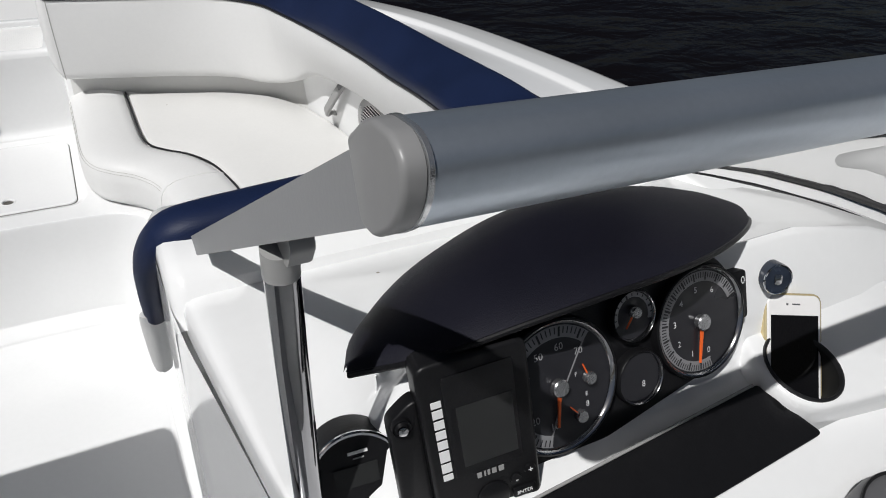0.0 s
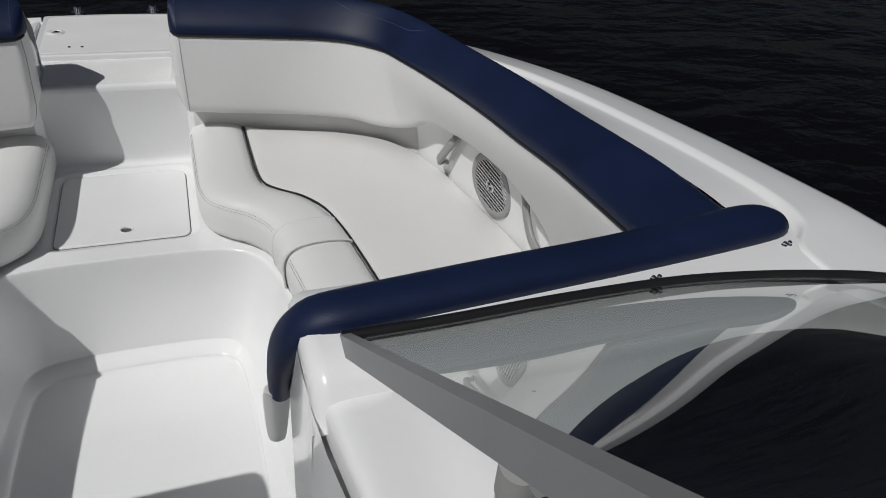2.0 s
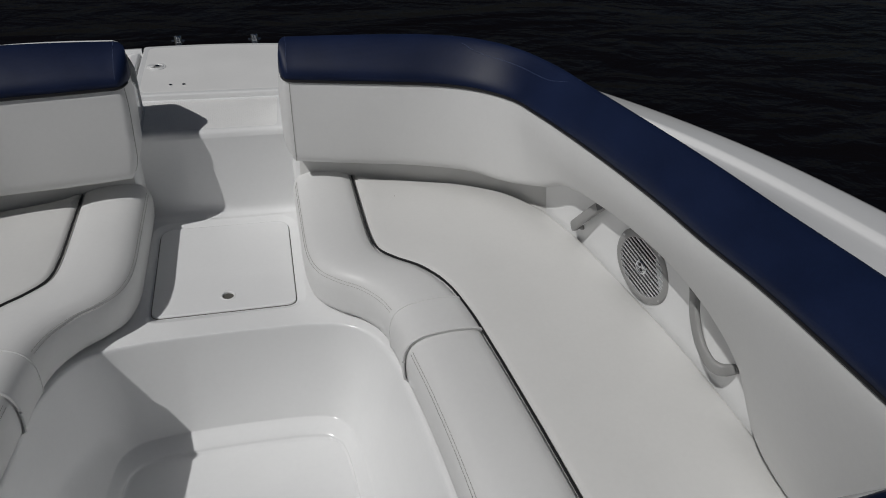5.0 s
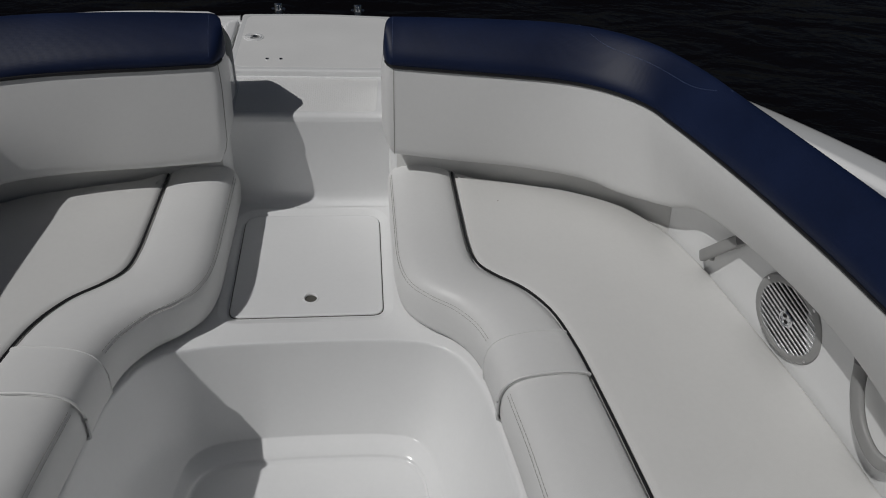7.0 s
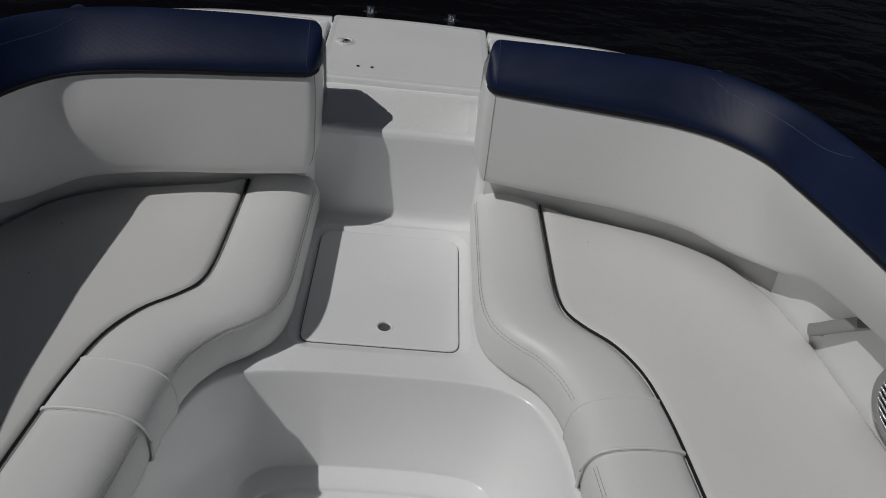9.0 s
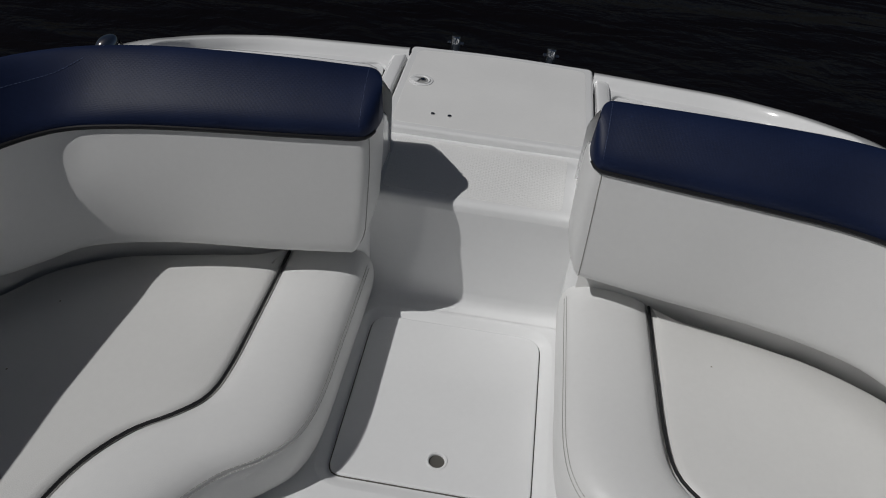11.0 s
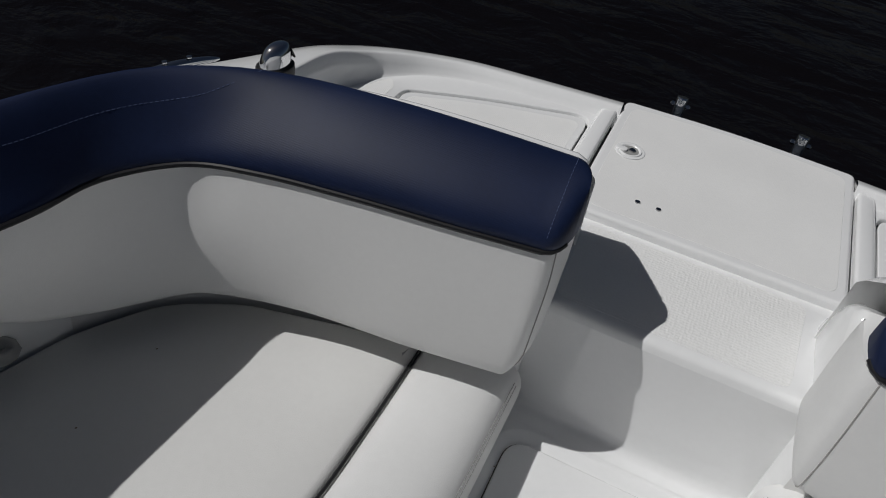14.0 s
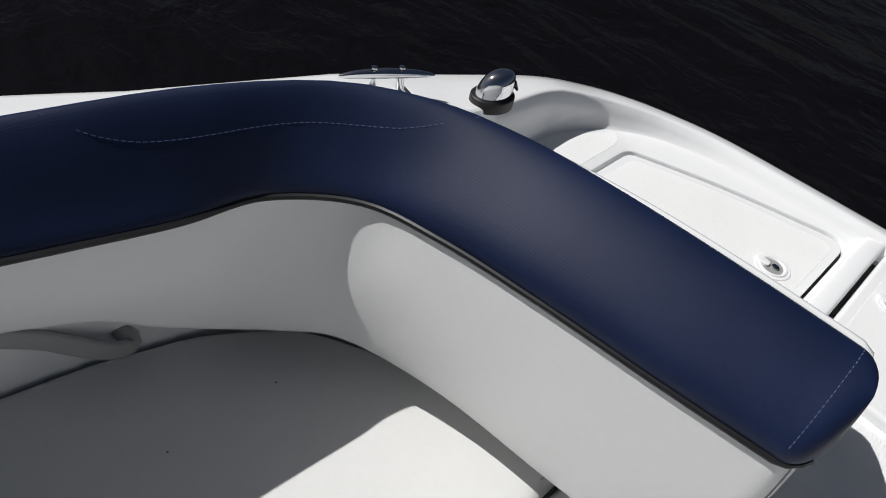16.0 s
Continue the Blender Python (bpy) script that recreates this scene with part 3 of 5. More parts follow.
def roll_rows(s, a, b, n, grow=0.0, profile=ROLL_PROFILE):
    st = curve(ROLL, 160)
    rows = []
    for u in np.linspace(a, b, n):
        i = int(np.argmin(np.abs(st[:, 1] - u)))
        j0, j1 = max(i - 1, 0), min(i + 1, len(st) - 1)
        ys = st[j0:j1 + 1, 1]
        r = [np.interp(u, ys[::-1], st[j0:j1 + 1, k][::-1]) for k in range(4)]
        inn, cd = np.array(r[:2]), np.array(r[2:])
        if s < 0:
            inn, cd = inn - (PORT_IN, 0), cd - (PORT_IN, 0)
        d = (cd - inn) / np.linalg.norm(cd - inn)
        rows.append([(s * (inn + (cd - inn) * k - d * grow * (1 - k * 1.2))[0], (inn + (cd - inn) * k - d * grow * (1 - k * 1.2))[1], z + grow * (z > 0.45)) for k, z in profile])
    return rows


def at_roll(s, k, z, a, b, n, out=0.0):
    st = curve(ROLL, 200)
    pts = []
    for r in st:
        if b <= r[1] <= a:
            inn, cd = r[:2], r[2:]
            if s < 0:
                inn, cd = inn - (PORT_IN, 0), cd - (PORT_IN, 0)
            d = (cd - inn) / np.linalg.norm(cd - inn)
            q = inn + (cd - inn) * k - d * out
            pts.append((s * q[0], q[1], z))
    return curve(pts, n)


def stitches(name, path, parent, mat, dash=0.0095, gap=0.0022, r=0.0007):
    p = np.array(path)
    L = np.concatenate([[0], np.cumsum(np.linalg.norm(np.diff(p, axis=0), axis=1))])
    bm = bmesh.new()
    d = 0.0
    while d + dash < L[-1]:
        q = [[np.interp(v, L, p[:, k]) for k in range(3)] for v in (d, d + dash * 0.5, d + dash)]
        tube(q, r, 4, bm)
        d += dash + gap
    return part(name, bm, mat, parent, smooth=False)


def seat_cushion(s):
    seat = empty("bow_seat_cushion", "white vinyl bow seat cushion with thin black cord trim", "seat cushion", "bow seat cushions")
    rows = roll_rows(s, 0.072, -0.80, 90)
    bm = loft(rows, cap=True)
    part("front_roll", bm, VINYL, seat, flat_angle=60)
    part("rear_roll", loft(roll_rows(s, -0.795, -1.736, 60), cap=True), VINYL, seat, flat_angle=60)
    flap = [(k, z) for k, z in ROLL_PROFILE if k < 0.97 or z > 0.45][1:]
    ra = [row for row in roll_rows(s, -0.690, -0.815, 16, 0.006, flap)]
    lip = roll_rows(s, -0.8152, -0.8185, 2, 0.003, flap)
    part("strap_flap", loft(ra + lip), VINYL, seat, "white vinyl flap over the cushion joint", flat_angle=60)
    part("flap_welt", tube([r[:] for r in curve(roll_rows(s, -0.815, -0.816, 2, 0.0065, flap)[0], 40)], 0.0035, 8), VINYL, seat)
    part("flap_welt", tube([r[:] for r in curve(roll_rows(s, -0.694, -0.695, 2, 0.0058, flap)[0], 40)], 0.0022, 6), VINYL, seat)
    for k in (0.030, 0.052):
        z = 0.482 if k < 0.04 else 0.4895
        stitches("stitching", at_roll(s, k, z, 0.05, -0.68, 200), seat, THREAD)
        stitches("stitching", at_roll(s, k, z, -0.83, -1.72, 200), seat, THREAD)
    # outer pad
    cord = at_roll(s, 1.0, 0.0, 0.04, -1.735, 90)
    oc = curve([(s * (x - (PORT_LINER * max(0.0, min(1.0, (x - 0.8) / 0.2)) if s < 0 else 0.0)), y) for x, y in SEAT_REAR], 90)
    rows = []
    for a, b in zip(curve(cord[:, :2] + np.array([s * 0.005, 0]), 90), curve(oc, 90)):
        w = max(np.linalg.norm(b - a), 1e-4)
        e = min(0.02 / w, 0.4)
        rows.append([(*(a + (b - a) * k), z) for k, z in ((0.0, 0.44), (0.0, 0.496), (e * 0.3, 0.5035), (e, 0.507), (0.25, 0.5085), (0.5, 0.509), (0.75, 0.5085), (1 - e, 0.506), (1 - e * 0.4, 0.501),
                                                           (1 - e * 0.1, 0.492), (1.0, 0.48), (1.0, 0.405))])
    part("seat_pad", loft(rows), VINYLW, seat, "warm white vinyl seat pad", flat_angle=60)
    part("cord_trim", tube([(x, y, 0.5055) for x, y, z in cord], 0.0035, 8), PIPING, seat, "thin black cord")
    return seat


seat_cushion(1)
seat_cushion(-1)

# ---- backrests: bottom edge, piping and outer top edge ----
BACK = [
    (0.252, 0.012, 0.585, 0.246, 0.012, 0.865, 0.252, 0.122, 0.968), (0.42, -0.026, 0.585, 0.38, -0.010, 0.865, 0.40, 0.106, 0.974),
    (0.63, -0.066, 0.583, 0.55, -0.037, 0.865, 0.56, 0.086, 0.978), (0.80, -0.128, 0.582, 0.70, -0.068, 0.865, 0.70, 0.058, 0.982),
    (0.885, -0.198, 0.580, 0.81, -0.120, 0.865, 0.825, 0.005, 0.985), (0.94, -0.265, 0.597, 0.893, -0.208, 0.866, 0.925, -0.09, 0.988),
    (0.975, -0.36, 0.642, 0.925, -0.32, 0.872, 0.993, -0.25, 0.992), (1.00, -0.45, 0.695, 0.955, -0.47, 0.882, 1.033, -0.45, 0.998),
    (1.025, -0.65, 0.740, 0.980, -0.67, 0.900, 1.062, -0.69, 1.012), (1.04, -0.90, 0.775, 0.993, -0.90, 0.925, 1.085, -0.94, 1.028),
    (1.05, -1.10, 0.770, 0.990, -1.10, 0.950, 1.097, -1.17, 1.045), (1.085, -1.22, 0.690, 0.983, -1.28, 0.980, 1.102, -1.37, 1.066),
    (1.115, -1.35, 0.535, 0.965, -1.45, 1.010, 1.094, -1.53, 1.088), (1.12, -1.74, 0.525, 0.940, -1.74, 1.050, 1.077, -1.74, 1.108)]


# the port back is moved to fit the camera's view: changes of bottom edge and piping along it
PORT_SHIFT = [(0.0, -0.036, -0.005, 0.0, -0.018, 0.005), (0.0, -0.026, -0.005, 0.0, -0.018, 0.005), (0.0, -0.013, -0.003, 0.0, -0.016, 0.005), (-0.006, -0.006, 0.002, 0.0, -0.011, 0.002),
              (-0.016, -0.008, 0.002, 0.006, 0.006, -0.006), (-0.026, -0.010, -0.003, 0.004, -0.002, -0.012), (-0.030, 0.0, -0.003, -0.014, -0.002, -0.014), (-0.026, 0.0, -0.001, -0.022, 0.008, -0.008), (-0.01, 0.0, 0.0, -0.015, 0.0, 0.0)]
# how far the starboard bolster's outer top edge is raised
CREST = [0.0, 0.0, 0.002, 0.004, 0.005, 0.005, 0.005, 0.004, 0.005, 0.008, 0.009, 0.009, 0.008, 0.005]


def back_stations(s):
    rows = [list(r) for r in BACK]
    if s > 0:
        for r, up in zip(rows, CREST):
            r[8] += up
    else:
        for r, d in zip(rows, PORT_SHIFT):
            for k in range(6):
                r[k] += d[k]
    return rows


def bez(p, n):
    """Bezier of any degree."""
    p = [np.array(q, float) for q in p]
    out = []
    for t in np.linspace(0, 1, n):
        q = p
        while len(q) > 1:
            q = [a * (1 - t) + b * t for a, b in zip(q[:-1], q[1:])]
        out.append(q[0])
    return out


def back_section(r, full=1.0):
    b, p, o = np.array(r[0:3]), np.array(r[3:6]), np.array(r[6:9])
    d = (o - p) * (1, 1, 0)
    d /= np.linalg.norm(d)
    z = np.array((0, 0, 1.0))
    knee = b + (p - b) * 0.15 - d * 0.016
    white = bez([b + d * 0.07 + z * 0.004, b + d * 0.005 - z * 0.010, b - d * 0.014 + z * 0.001, knee], 9)
    white += bez([knee, b + (p - b) * 0.44 - d * 0.024, p - d * 0.012 - z * 0.06, p - d * 0.004 - z * 0.018, p], 13)[1:]
    h = o[2] - p[2]
    blue = bez([p, p - d * 0.012 * full + z * 0.020, p - d * (0.004 - 0.02 * (1 - full)) + z * (0.028 + 0.027 * full), p + (o - p) * 0.45 + z * 0.20 * h * full,
                o - d * 0.040 + z * (0.010 * full - 0.012 * (1 - full)), o - d * 0.004 + z * 0.010 * full, o + d * 0.008, o + d * 0.008 - z * 0.024], 20)
    return white, blue


def shrink(row, c, k, dx):
    c = np.array(c)
    return [np.array(q) * k + c * (1 - k) + np.array((dx, 0, 0)) for q in row]


def tuck(row, c, k, dx):
    """Closes the stuffed end of the roll, more in depth than in height."""
    return [np.array((q[0] + dx, c[1] + (q[1] - c[1]) * k, c[2] + (q[2] - c[2]) * (1 - (1 - k) * 0.35))) for q in row]


def backrest(s):
    back = empty("seat_back", "white vinyl backrest with navy blue bolster and black piping", "seat back", "bow backrests")
    st = curve(back_stations(s), 90)
    # the roll is flattened round the corner so that its shadow on the pad fits the view
    soft, mid, wide = (1.0, 31, 9.0) if s > 0 else (1.35, 33, 13.0)
    secs = [back_section(r, 1.0 - soft * math.exp(-((i - mid) / wide) ** 2)) for i, r in enumerate(st)]
    w0, b0 = secs[0]
    whites, blues = [w for w, b in secs], [b for w, b in secs]
    r0 = st[0]
    # aisle end: the covers turn the corner towards the shell
    base = [np.array((w0[3][0], w0[3][1], w[2])) for w in w0[:3]] + w0[3:]
    def bulge(z):
        """The stuffed end is fullest at half height and rounds off below."""
        low = min(1.0, max(0.0, (z - 0.572) / 0.085))
        high = min(1.0, max(0.0, (0.90 - z) / 0.12))
        return 0.22 + 0.90 * math.sin(low * math.pi / 2) * (0.6 + 0.4 * math.sin(high * math.pi / 2))
    endw = [[np.array((q[0] + dx * bulge(q[2]), min(q[1] + dy, 0.125), q[2] + lift * max(0.0, 1 - (q[2] - 0.575) / 0.10))) for q in base] for dx, dy, lift in
            ((-0.010, 0.002, 0.003), (-0.018, 0.007, 0.008), (-0.024, 0.016, 0.018), (-0.028, 0.030, 0.030), (-0.0295, 0.050, 0.040), (-0.0295, 0.080, 0.046), (-0.0285, 0.115, 0.048), (-0.026, 0.15, 0.048))]
    cb = np.array((0.25, 0.07, 0.92))
    deep = 0.0385 if s < 0 else 0.028
    endb = [tuck(b0, cb, k, dx) for k, dx in [((1 - (1 - u) ** 2.3) ** (1 / 2.3) if u else 0.55, deep * (u - 1)) for u in (0.07, 0.16, 0.28, 0.42, 0.58, 0.74, 0.88)]]

    def m(rows):
        return [[(s * q[0], q[1], q[2]) for q in row] for row in rows]
    part("back_pad", loft(m(endw[::-1] + whites)), VINYL, back, "white vinyl back pad", flat_angle=70)
    part("bolster", loft(m(endb + blues), cap=False), NAVY, back, "navy blue vinyl bolster", flat_angle=80)
    part("bolster_end", loft(m([tuck(b0, cb, k, dx) for k, dx in ((0.05, -deep), (0.25, -0.992 * deep), ((1 - 0.93 ** 2.3) ** (1 / 2.3), -0.93 * deep))])), NAVY, back, flat_angle=80)
    pipe = [e[0] + np.array((0.002, 0.0, 0.001)) for e in endb[1:-1]] + [b[0] for b in blues]
    part("piping", tube([(s * q[0], q[1] - 0.002, q[2]) for q in curve(pipe, 160)], 0.0048, 8), PIPING, back, "black piping under the bolster")
    seam = [(s * (q[0] - 0.0003), q[1] - 0.0004, q[2]) for q in (w0 if s > 0 else endw[2])[3:]]
    part("seam", tube(seam, 0.0011, 6), THREAD, back)
    # topstitched panel seam along the corner of the bolster
    line = []
    span = [i for i in range(len(st)) if -0.42 < st[i][7] < 0.046]
    for i in span:
        u = (i - span[0]) / (len(span) - 1)
        k = 9.6 + 5.5 * abs(2 * u - 1) ** 6
        j = int(k)
        q = blues[i][j] * (1 - (k - j)) + blues[i][j + 1] * (k - j)
        line.append((s * q[0], q[1], q[2] + 0.0010))
    stitches("top_stitching", curve(line, 120), back, THREADB, 0.005, 0.003, 0.0006)
    es = [(s * (q[0] - 0.001), q[1], q[2] + 0.0008) for q in shrink(b0, cb, 0.99, -0.004)[3:16]]
    stitches("end_stitching", curve(es, 40), back, THREADB, 0.004, 0.003, 0.0005)
    # moulded shell strip behind the bolster
    rows = []
    for i in range(0, 62):
        o = np.array(st[i][6:9])
        p = np.array(st[i][3:6])
        d = (o - p) * (1, 1, 0)
        d /= np.linalg.norm(d)
        z = np.array((0, 0, 1.0))
        o = o - z * ((0.010 if s > 0 else 0.003) + 0.030 * math.exp(-((i - 32) / 13.0) ** 2))
        lowz = 0.66 if o[1] > -0.05 else 0.80
        lowz = min(lowz, o[2] - 0.13)
        rows.append([o + d * 0.001 - z * 0.03, o + d * 0.002 - z * 0.004, o + d * 0.006, o + d * 0.012 - z * 0.001, o + d * 0.017 - z * 0.008, o + d * 0.026 - z * 0.014, np.array((*(o + d * 0.06)[:2], o[2] - 0.04)), np.array((*(o + d * 0.13)[:2], o[2] - 0.095)), np.array((*(o + d * 0.160)[:2], o[2] - 0.125)), np.array((*(o + d * 0.168)[:2], lowz))])
    e0 = [q + np.array((-0.016, -0.004, -0.004)) for q in rows[0]]
    e1 = [np.array((0.229, q[1] - 0.006, q[2] - 0.018)) for q in rows[0]]
    part("backrest_shell", loft(m([e1, e0] + rows)), GEL, back, "white moulded shell behind the bolster", flat_angle=60)


backrest(1)
backrest(-1)


def cross_bolster(s):
    """Padded roll over the cross bulkhead, turning down at the passage."""
    pad = empty("bulkhead_bolster", "navy blue padded roll over the white bulkhead", "bolster", "bulkhead bolsters")
    path = [(0.325, -1.712, 0.885, 0.0235), (0.325, -1.742, 0.95, 0.0270), (0.328, -1.786, 1.03, 0.0290), (0.341, -1.816, 1.082, 0.0300), (0.365, -1.830, 1.110, 0.033), (0.42, -1.833, 1.119, 0.034),
            (0.60, -1.822, 1.122, 0.035), (0.80, -1.807, 1.121, 0.036), (0.95, -1.793, 1.120, 0.038), (1.06, -1.780, 1.120, 0.040), (1.108, -1.775, 1.119, 0.036), (1.131, -1.773, 1.117, 0.024), (1.140, -1.772, 1.115, 0.007)]
    c = curve(path, 70)
    rows = []
    t = np.gradient(c[:, :3], axis=0)
    t /= np.linalg.norm(t, axis=1)[:, None]
    for q, d in zip(c, t):
        a = np.array((0, -1.0, 0)) - d * np.dot(d, (0, -1.0, 0))
        a /= np.linalg.norm(a)
        b = np.cross(d, a)
        r = q[3]
        rows.append([(s * v[0], v[1], v[2]) for v in (q[:3] + r * ((1.27 if math.cos(w) < 0 else 0.92) * a * math.cos(w) + (0.98 if math.sin(w) > 0 else 0.66) * b * math.sin(w)) for w in np.linspace(0, 2 * math.pi, 22, endpoint=False))])
    part("padded_roll", loft(rows, close_u=True, cap=True), NAVY, pad, flat_angle=80)
    low = [(0.324, -1.640, 0.685, 0.003), (0.324, -1.642, 0.691, 0.012), (0.323, -1.652, 0.73, 0.0175), (0.323, -1.690, 0.845, 0.0220), (0.325, -1.712, 0.887, 0.0225)]
    rows = []
    for x, y, z, r in curve(low, 16):
        rows.append([(s * (x + r * math.sin(w)), y + 1.25 * r * math.cos(w) * 0.9, z - 0.45 * r * math.cos(w)) for w in np.linspace(0, 2 * math.pi, 20, endpoint=False)])
    part("roll_foot", loft(rows, close_u=True, cap=True), VINYL, pad, "white vinyl foot of the padded roll", flat_angle=80)


cross_bolster(1)


# ---- hatches and lids ----
def latch_pull(place, parent, cx, cy, turn, name="flush_latch"):
    la = part(name, lathe([(0.0345, 0.0), (0.0340, 0.0016), (0.0325, 0.0022), (0.0300, 0.0016), (0.0275, 0.0018), (0.0262, 0.0040), (0.0245, 0.0046), (0.0220, 0.0038), (0.0200, 0.0010)], place, 36, cx, cy, cap=False), GEL, parent, "white flush latch with a steel lock")
    # nearly flat cup; its grey takes the place of the recess's shade
    part("finger_cup", lathe([(0.0202, 0.0012), (0.0170, 0.0006), (0.001, 0.0004)], place, 26, cx, cy), GREYPLAST, la, "finger cup with its shade put into the grey colour")
    part("lock", lathe([(0.0075, 0.0004), (0.0075, 0.0040), (0.006, 0.0052), (0.001, 0.0054)], place, 18, cx + 0.004 * turn, cy + 0.002), STEEL, la, "steel lock barrel")
    part("tongue", slab(rounded(rect(0.026, 0.017, cx - 0.019 * turn, cy - 0.004), 0.008), 0.0008, 0.0056, 0.0016, 3, place=place), GEL, la)


def xyz(z0):
    return lambda x, y, z: (x, y, z0 + z)


hatch = empty("floor_hatch", "white non-skid hatch lid with a drain hole, in the bow walkway", "hatch")
inner = offset(hatch_hole, 0.0012)
HOLE = (0.008, -0.363)
# dark grey strip: the seam's shade is put into its colour
part("gasket", slab(offset(hatch_hole, -0.0015), 0.345, 0.3518, 0.001, 1), SEAMSHADE, hatch, "dark grey strip that stands in for shade in the hatch seam")
bm = ring([(inner, 0.346), (inner, 0.3548), (offset(inner, 0.0006), 0.3563), (offset(inner, 0.0018), 0.3572), (offset(inner, 0.004), 0.3575), (offset(inner, 0.007), 0.3575)], lambda x, y, z: (x, y, z))
sheet(offset(inner, 0.007), 0.3575, bm, hole=circle(0.0205, 28, *HOLE))
lathe_rows = [[(x, y, z) for x, y in circle(r, 28, *HOLE)] for r, z in ((0.0205, 0.3575), (0.0175, 0.3575), (0.0165, 0.3565), (0.0162, 0.352), (0.0160, 0.340))]
loft(lathe_rows, close_u=True, bm=bm)
bmesh.ops.remove_doubles(bm, verts=bm.verts[:], dist=1e-5)
part("lid", bm, GEL, hatch, flat_angle=50)
part("drain_ring", lathe([(0.0225, 0.0), (0.0222, 0.0012), (0.0205, 0.0016), (0.0185, 0.0012), (0.0176, 0.0)], xyz(0.3575), 28, *HOLE, cap=False), GEL, hatch)
# black disc at the hole's bottom stands in for its shade
part("hole_shade", slab(circle(0.0172, 24, *HOLE), 0.336, 0.3420, 0.0003, 1), DARKHOLE, hatch, "dark disc for the shade inside the finger hole")

lid = empty("bow_ladder_lid", "white gelcoat lid over the bow boarding ladder", "lid")
lid_outline = rounded([(-0.277, 0.378), (0.277, 0.378), (0.280, 0.868), (0.0, 0.884), (-0.280, 0.868)], [0.012, 0.012, 0.02, 0.5, 0.02])
part("lid_panel", slab(lid_outline, 0.650, 0.6828, 0.008, 4), GEL, lid)
part("lid_inset", slab(rounded([(-0.255, 0.402), (0.255, 0.402), (0.257, 0.842), (0.0, 0.857), (-0.257, 0.842)], 0.03), 0.679, 0.6833, 0.0004, 1), GELFINE, lid, "fine-textured centre panel of the lid")
latch_pull(xyz(0.6835), lid, -0.215, 0.643, 1)
for x in (-0.153, -0.108):
    part("screw", lathe([(0.006, 0), (0.0055, 0.0022), (0.003, 0.0034), (0.0008, 0.0036)], xyz(0.6835), 14, x, 0.463), STEEL, lid, "steel screw head")
for s in (-1, 1):
    # black strip at the bottom of the gap, in place of its shade
    part("gap_shade", slab(np.array(rect(0.015, 0.50, s * 0.2835, 0.628)), 0.64, 0.652, 0.001, 1), RUBBER, lid, "dark strip that stands in for shade in the side gap")


def locker_lid(s):
    ll = empty("bow_locker_lid", "white non-skid locker lid with flush latch", "lid", "bow locker lids")
    o = rounded([(s * x, y) for x, y in LID], LID_R, 7)
    # black strip round the lid, the groove's shade put into its colour
    part("gasket", slab(offset(o, -0.005), 0.640, 0.6490, 0.001, 1), PIPING, ll, "black strip that puts the groove's shade into colour")
    part("lid_panel", slab(offset(o, 0.0004), 0.642, 0.6595, 0.002, 3), GEL, ll)
    field = rounded([(s * x, y) for x, y in ((0.357, 0.395), (0.357, 0.736), (0.60, 0.664), (0.758, 0.590), (0.760, 0.395))], [0.008, 0.035, 0.25, 0.018, 0.008], 7)
    part("lid_inset", slab(field, 0.655, 0.6599, 0.0003, 1), GELSKID, ll, "knurled non-skid field of the lid")
    latch_pull(xyz(0.6599), ll, s * 0.411, 0.563, -s)


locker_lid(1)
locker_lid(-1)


def ladder_post(x):
    po = empty("ladder_post", "chrome tube post with side bolts, on the stem", "post", "chrome bow posts")
    part("tube", tube([(x, 0.935, 0.50), (x, 0.945, 0.60), (x, 0.952, 0.690), (x, 0.953, 0.694)], [0.0165, 0.0165, 0.0165, 0.0145], 20), CHROME, po)
    part("bracket", slab(rounded([(x - 0.03, 0.862), (x + 0.03, 0.862), (x + 0.026, 0.945), (x - 0.026, 0.945)], 0.008), 0.520, 0.545, 0.004), STEEL, po)
    for d in (-1, 1):
        part("bolt", tube([(x + d * 0.015, 0.950, 0.672), (x + d * 0.023, 0.950, 0.672), (x + d * 0.026, 0.950, 0.672)], [0.006, 0.006, 0.003], 6), STEEL, po)


ladder_post(-0.155)
ladder_post(0.150)


# ---- fittings on the foredeck ----
def nav_light(s):
    nl = empty("nav_light", "chrome teardrop navigation light on a black gasket, on the foredeck", "navigation light", "bow navigation lights")
    c = Vector((s * 0.950, 0.315, 0.798))
    ax = Vector((s * -0.35, 0.93, 0)).normalized()
    sd = Vector((-ax.y, ax.x, 0))

    def place(a, b, z=0.0):
        return tuple(c + ax * float(a) + sd * float(b) + Vector((0, 0, float(z))))
    part("gasket", slab(circle(0.044, 30, 0, 0, 0.034), -0.02, 0.004, 0.004, 3, place=place), RUBBER, nl, "black rubber gasket")
    rows = []
    for k in np.linspace(0, 1, 12):
        h = 0.046 * math.sin(k * math.pi / 2) ** 0.9
        w = math.cos(k * math.pi / 2) ** 0.62
        sh = 0.016 * k
        rows.append([place(q[0] * w + sh, q[1] * w, 0.004 + h) for q in circle(0.036, 28, 0, 0, 0.026)])
    part("chrome_cover", loft(rows, close_u=True, cap=True), CHROME, nl, flat_angle=80)
    part("lens", slab(rounded(rect(0.030, 0.026), 0.006), 0.0, 0.003, 0.001, 2, place=frame_place(Vector(place(0.036, 0.0, 0.024)), sd, Vector((0, 0, 1)) - ax * 0.45)), SCREEN, nl, "dark light window")


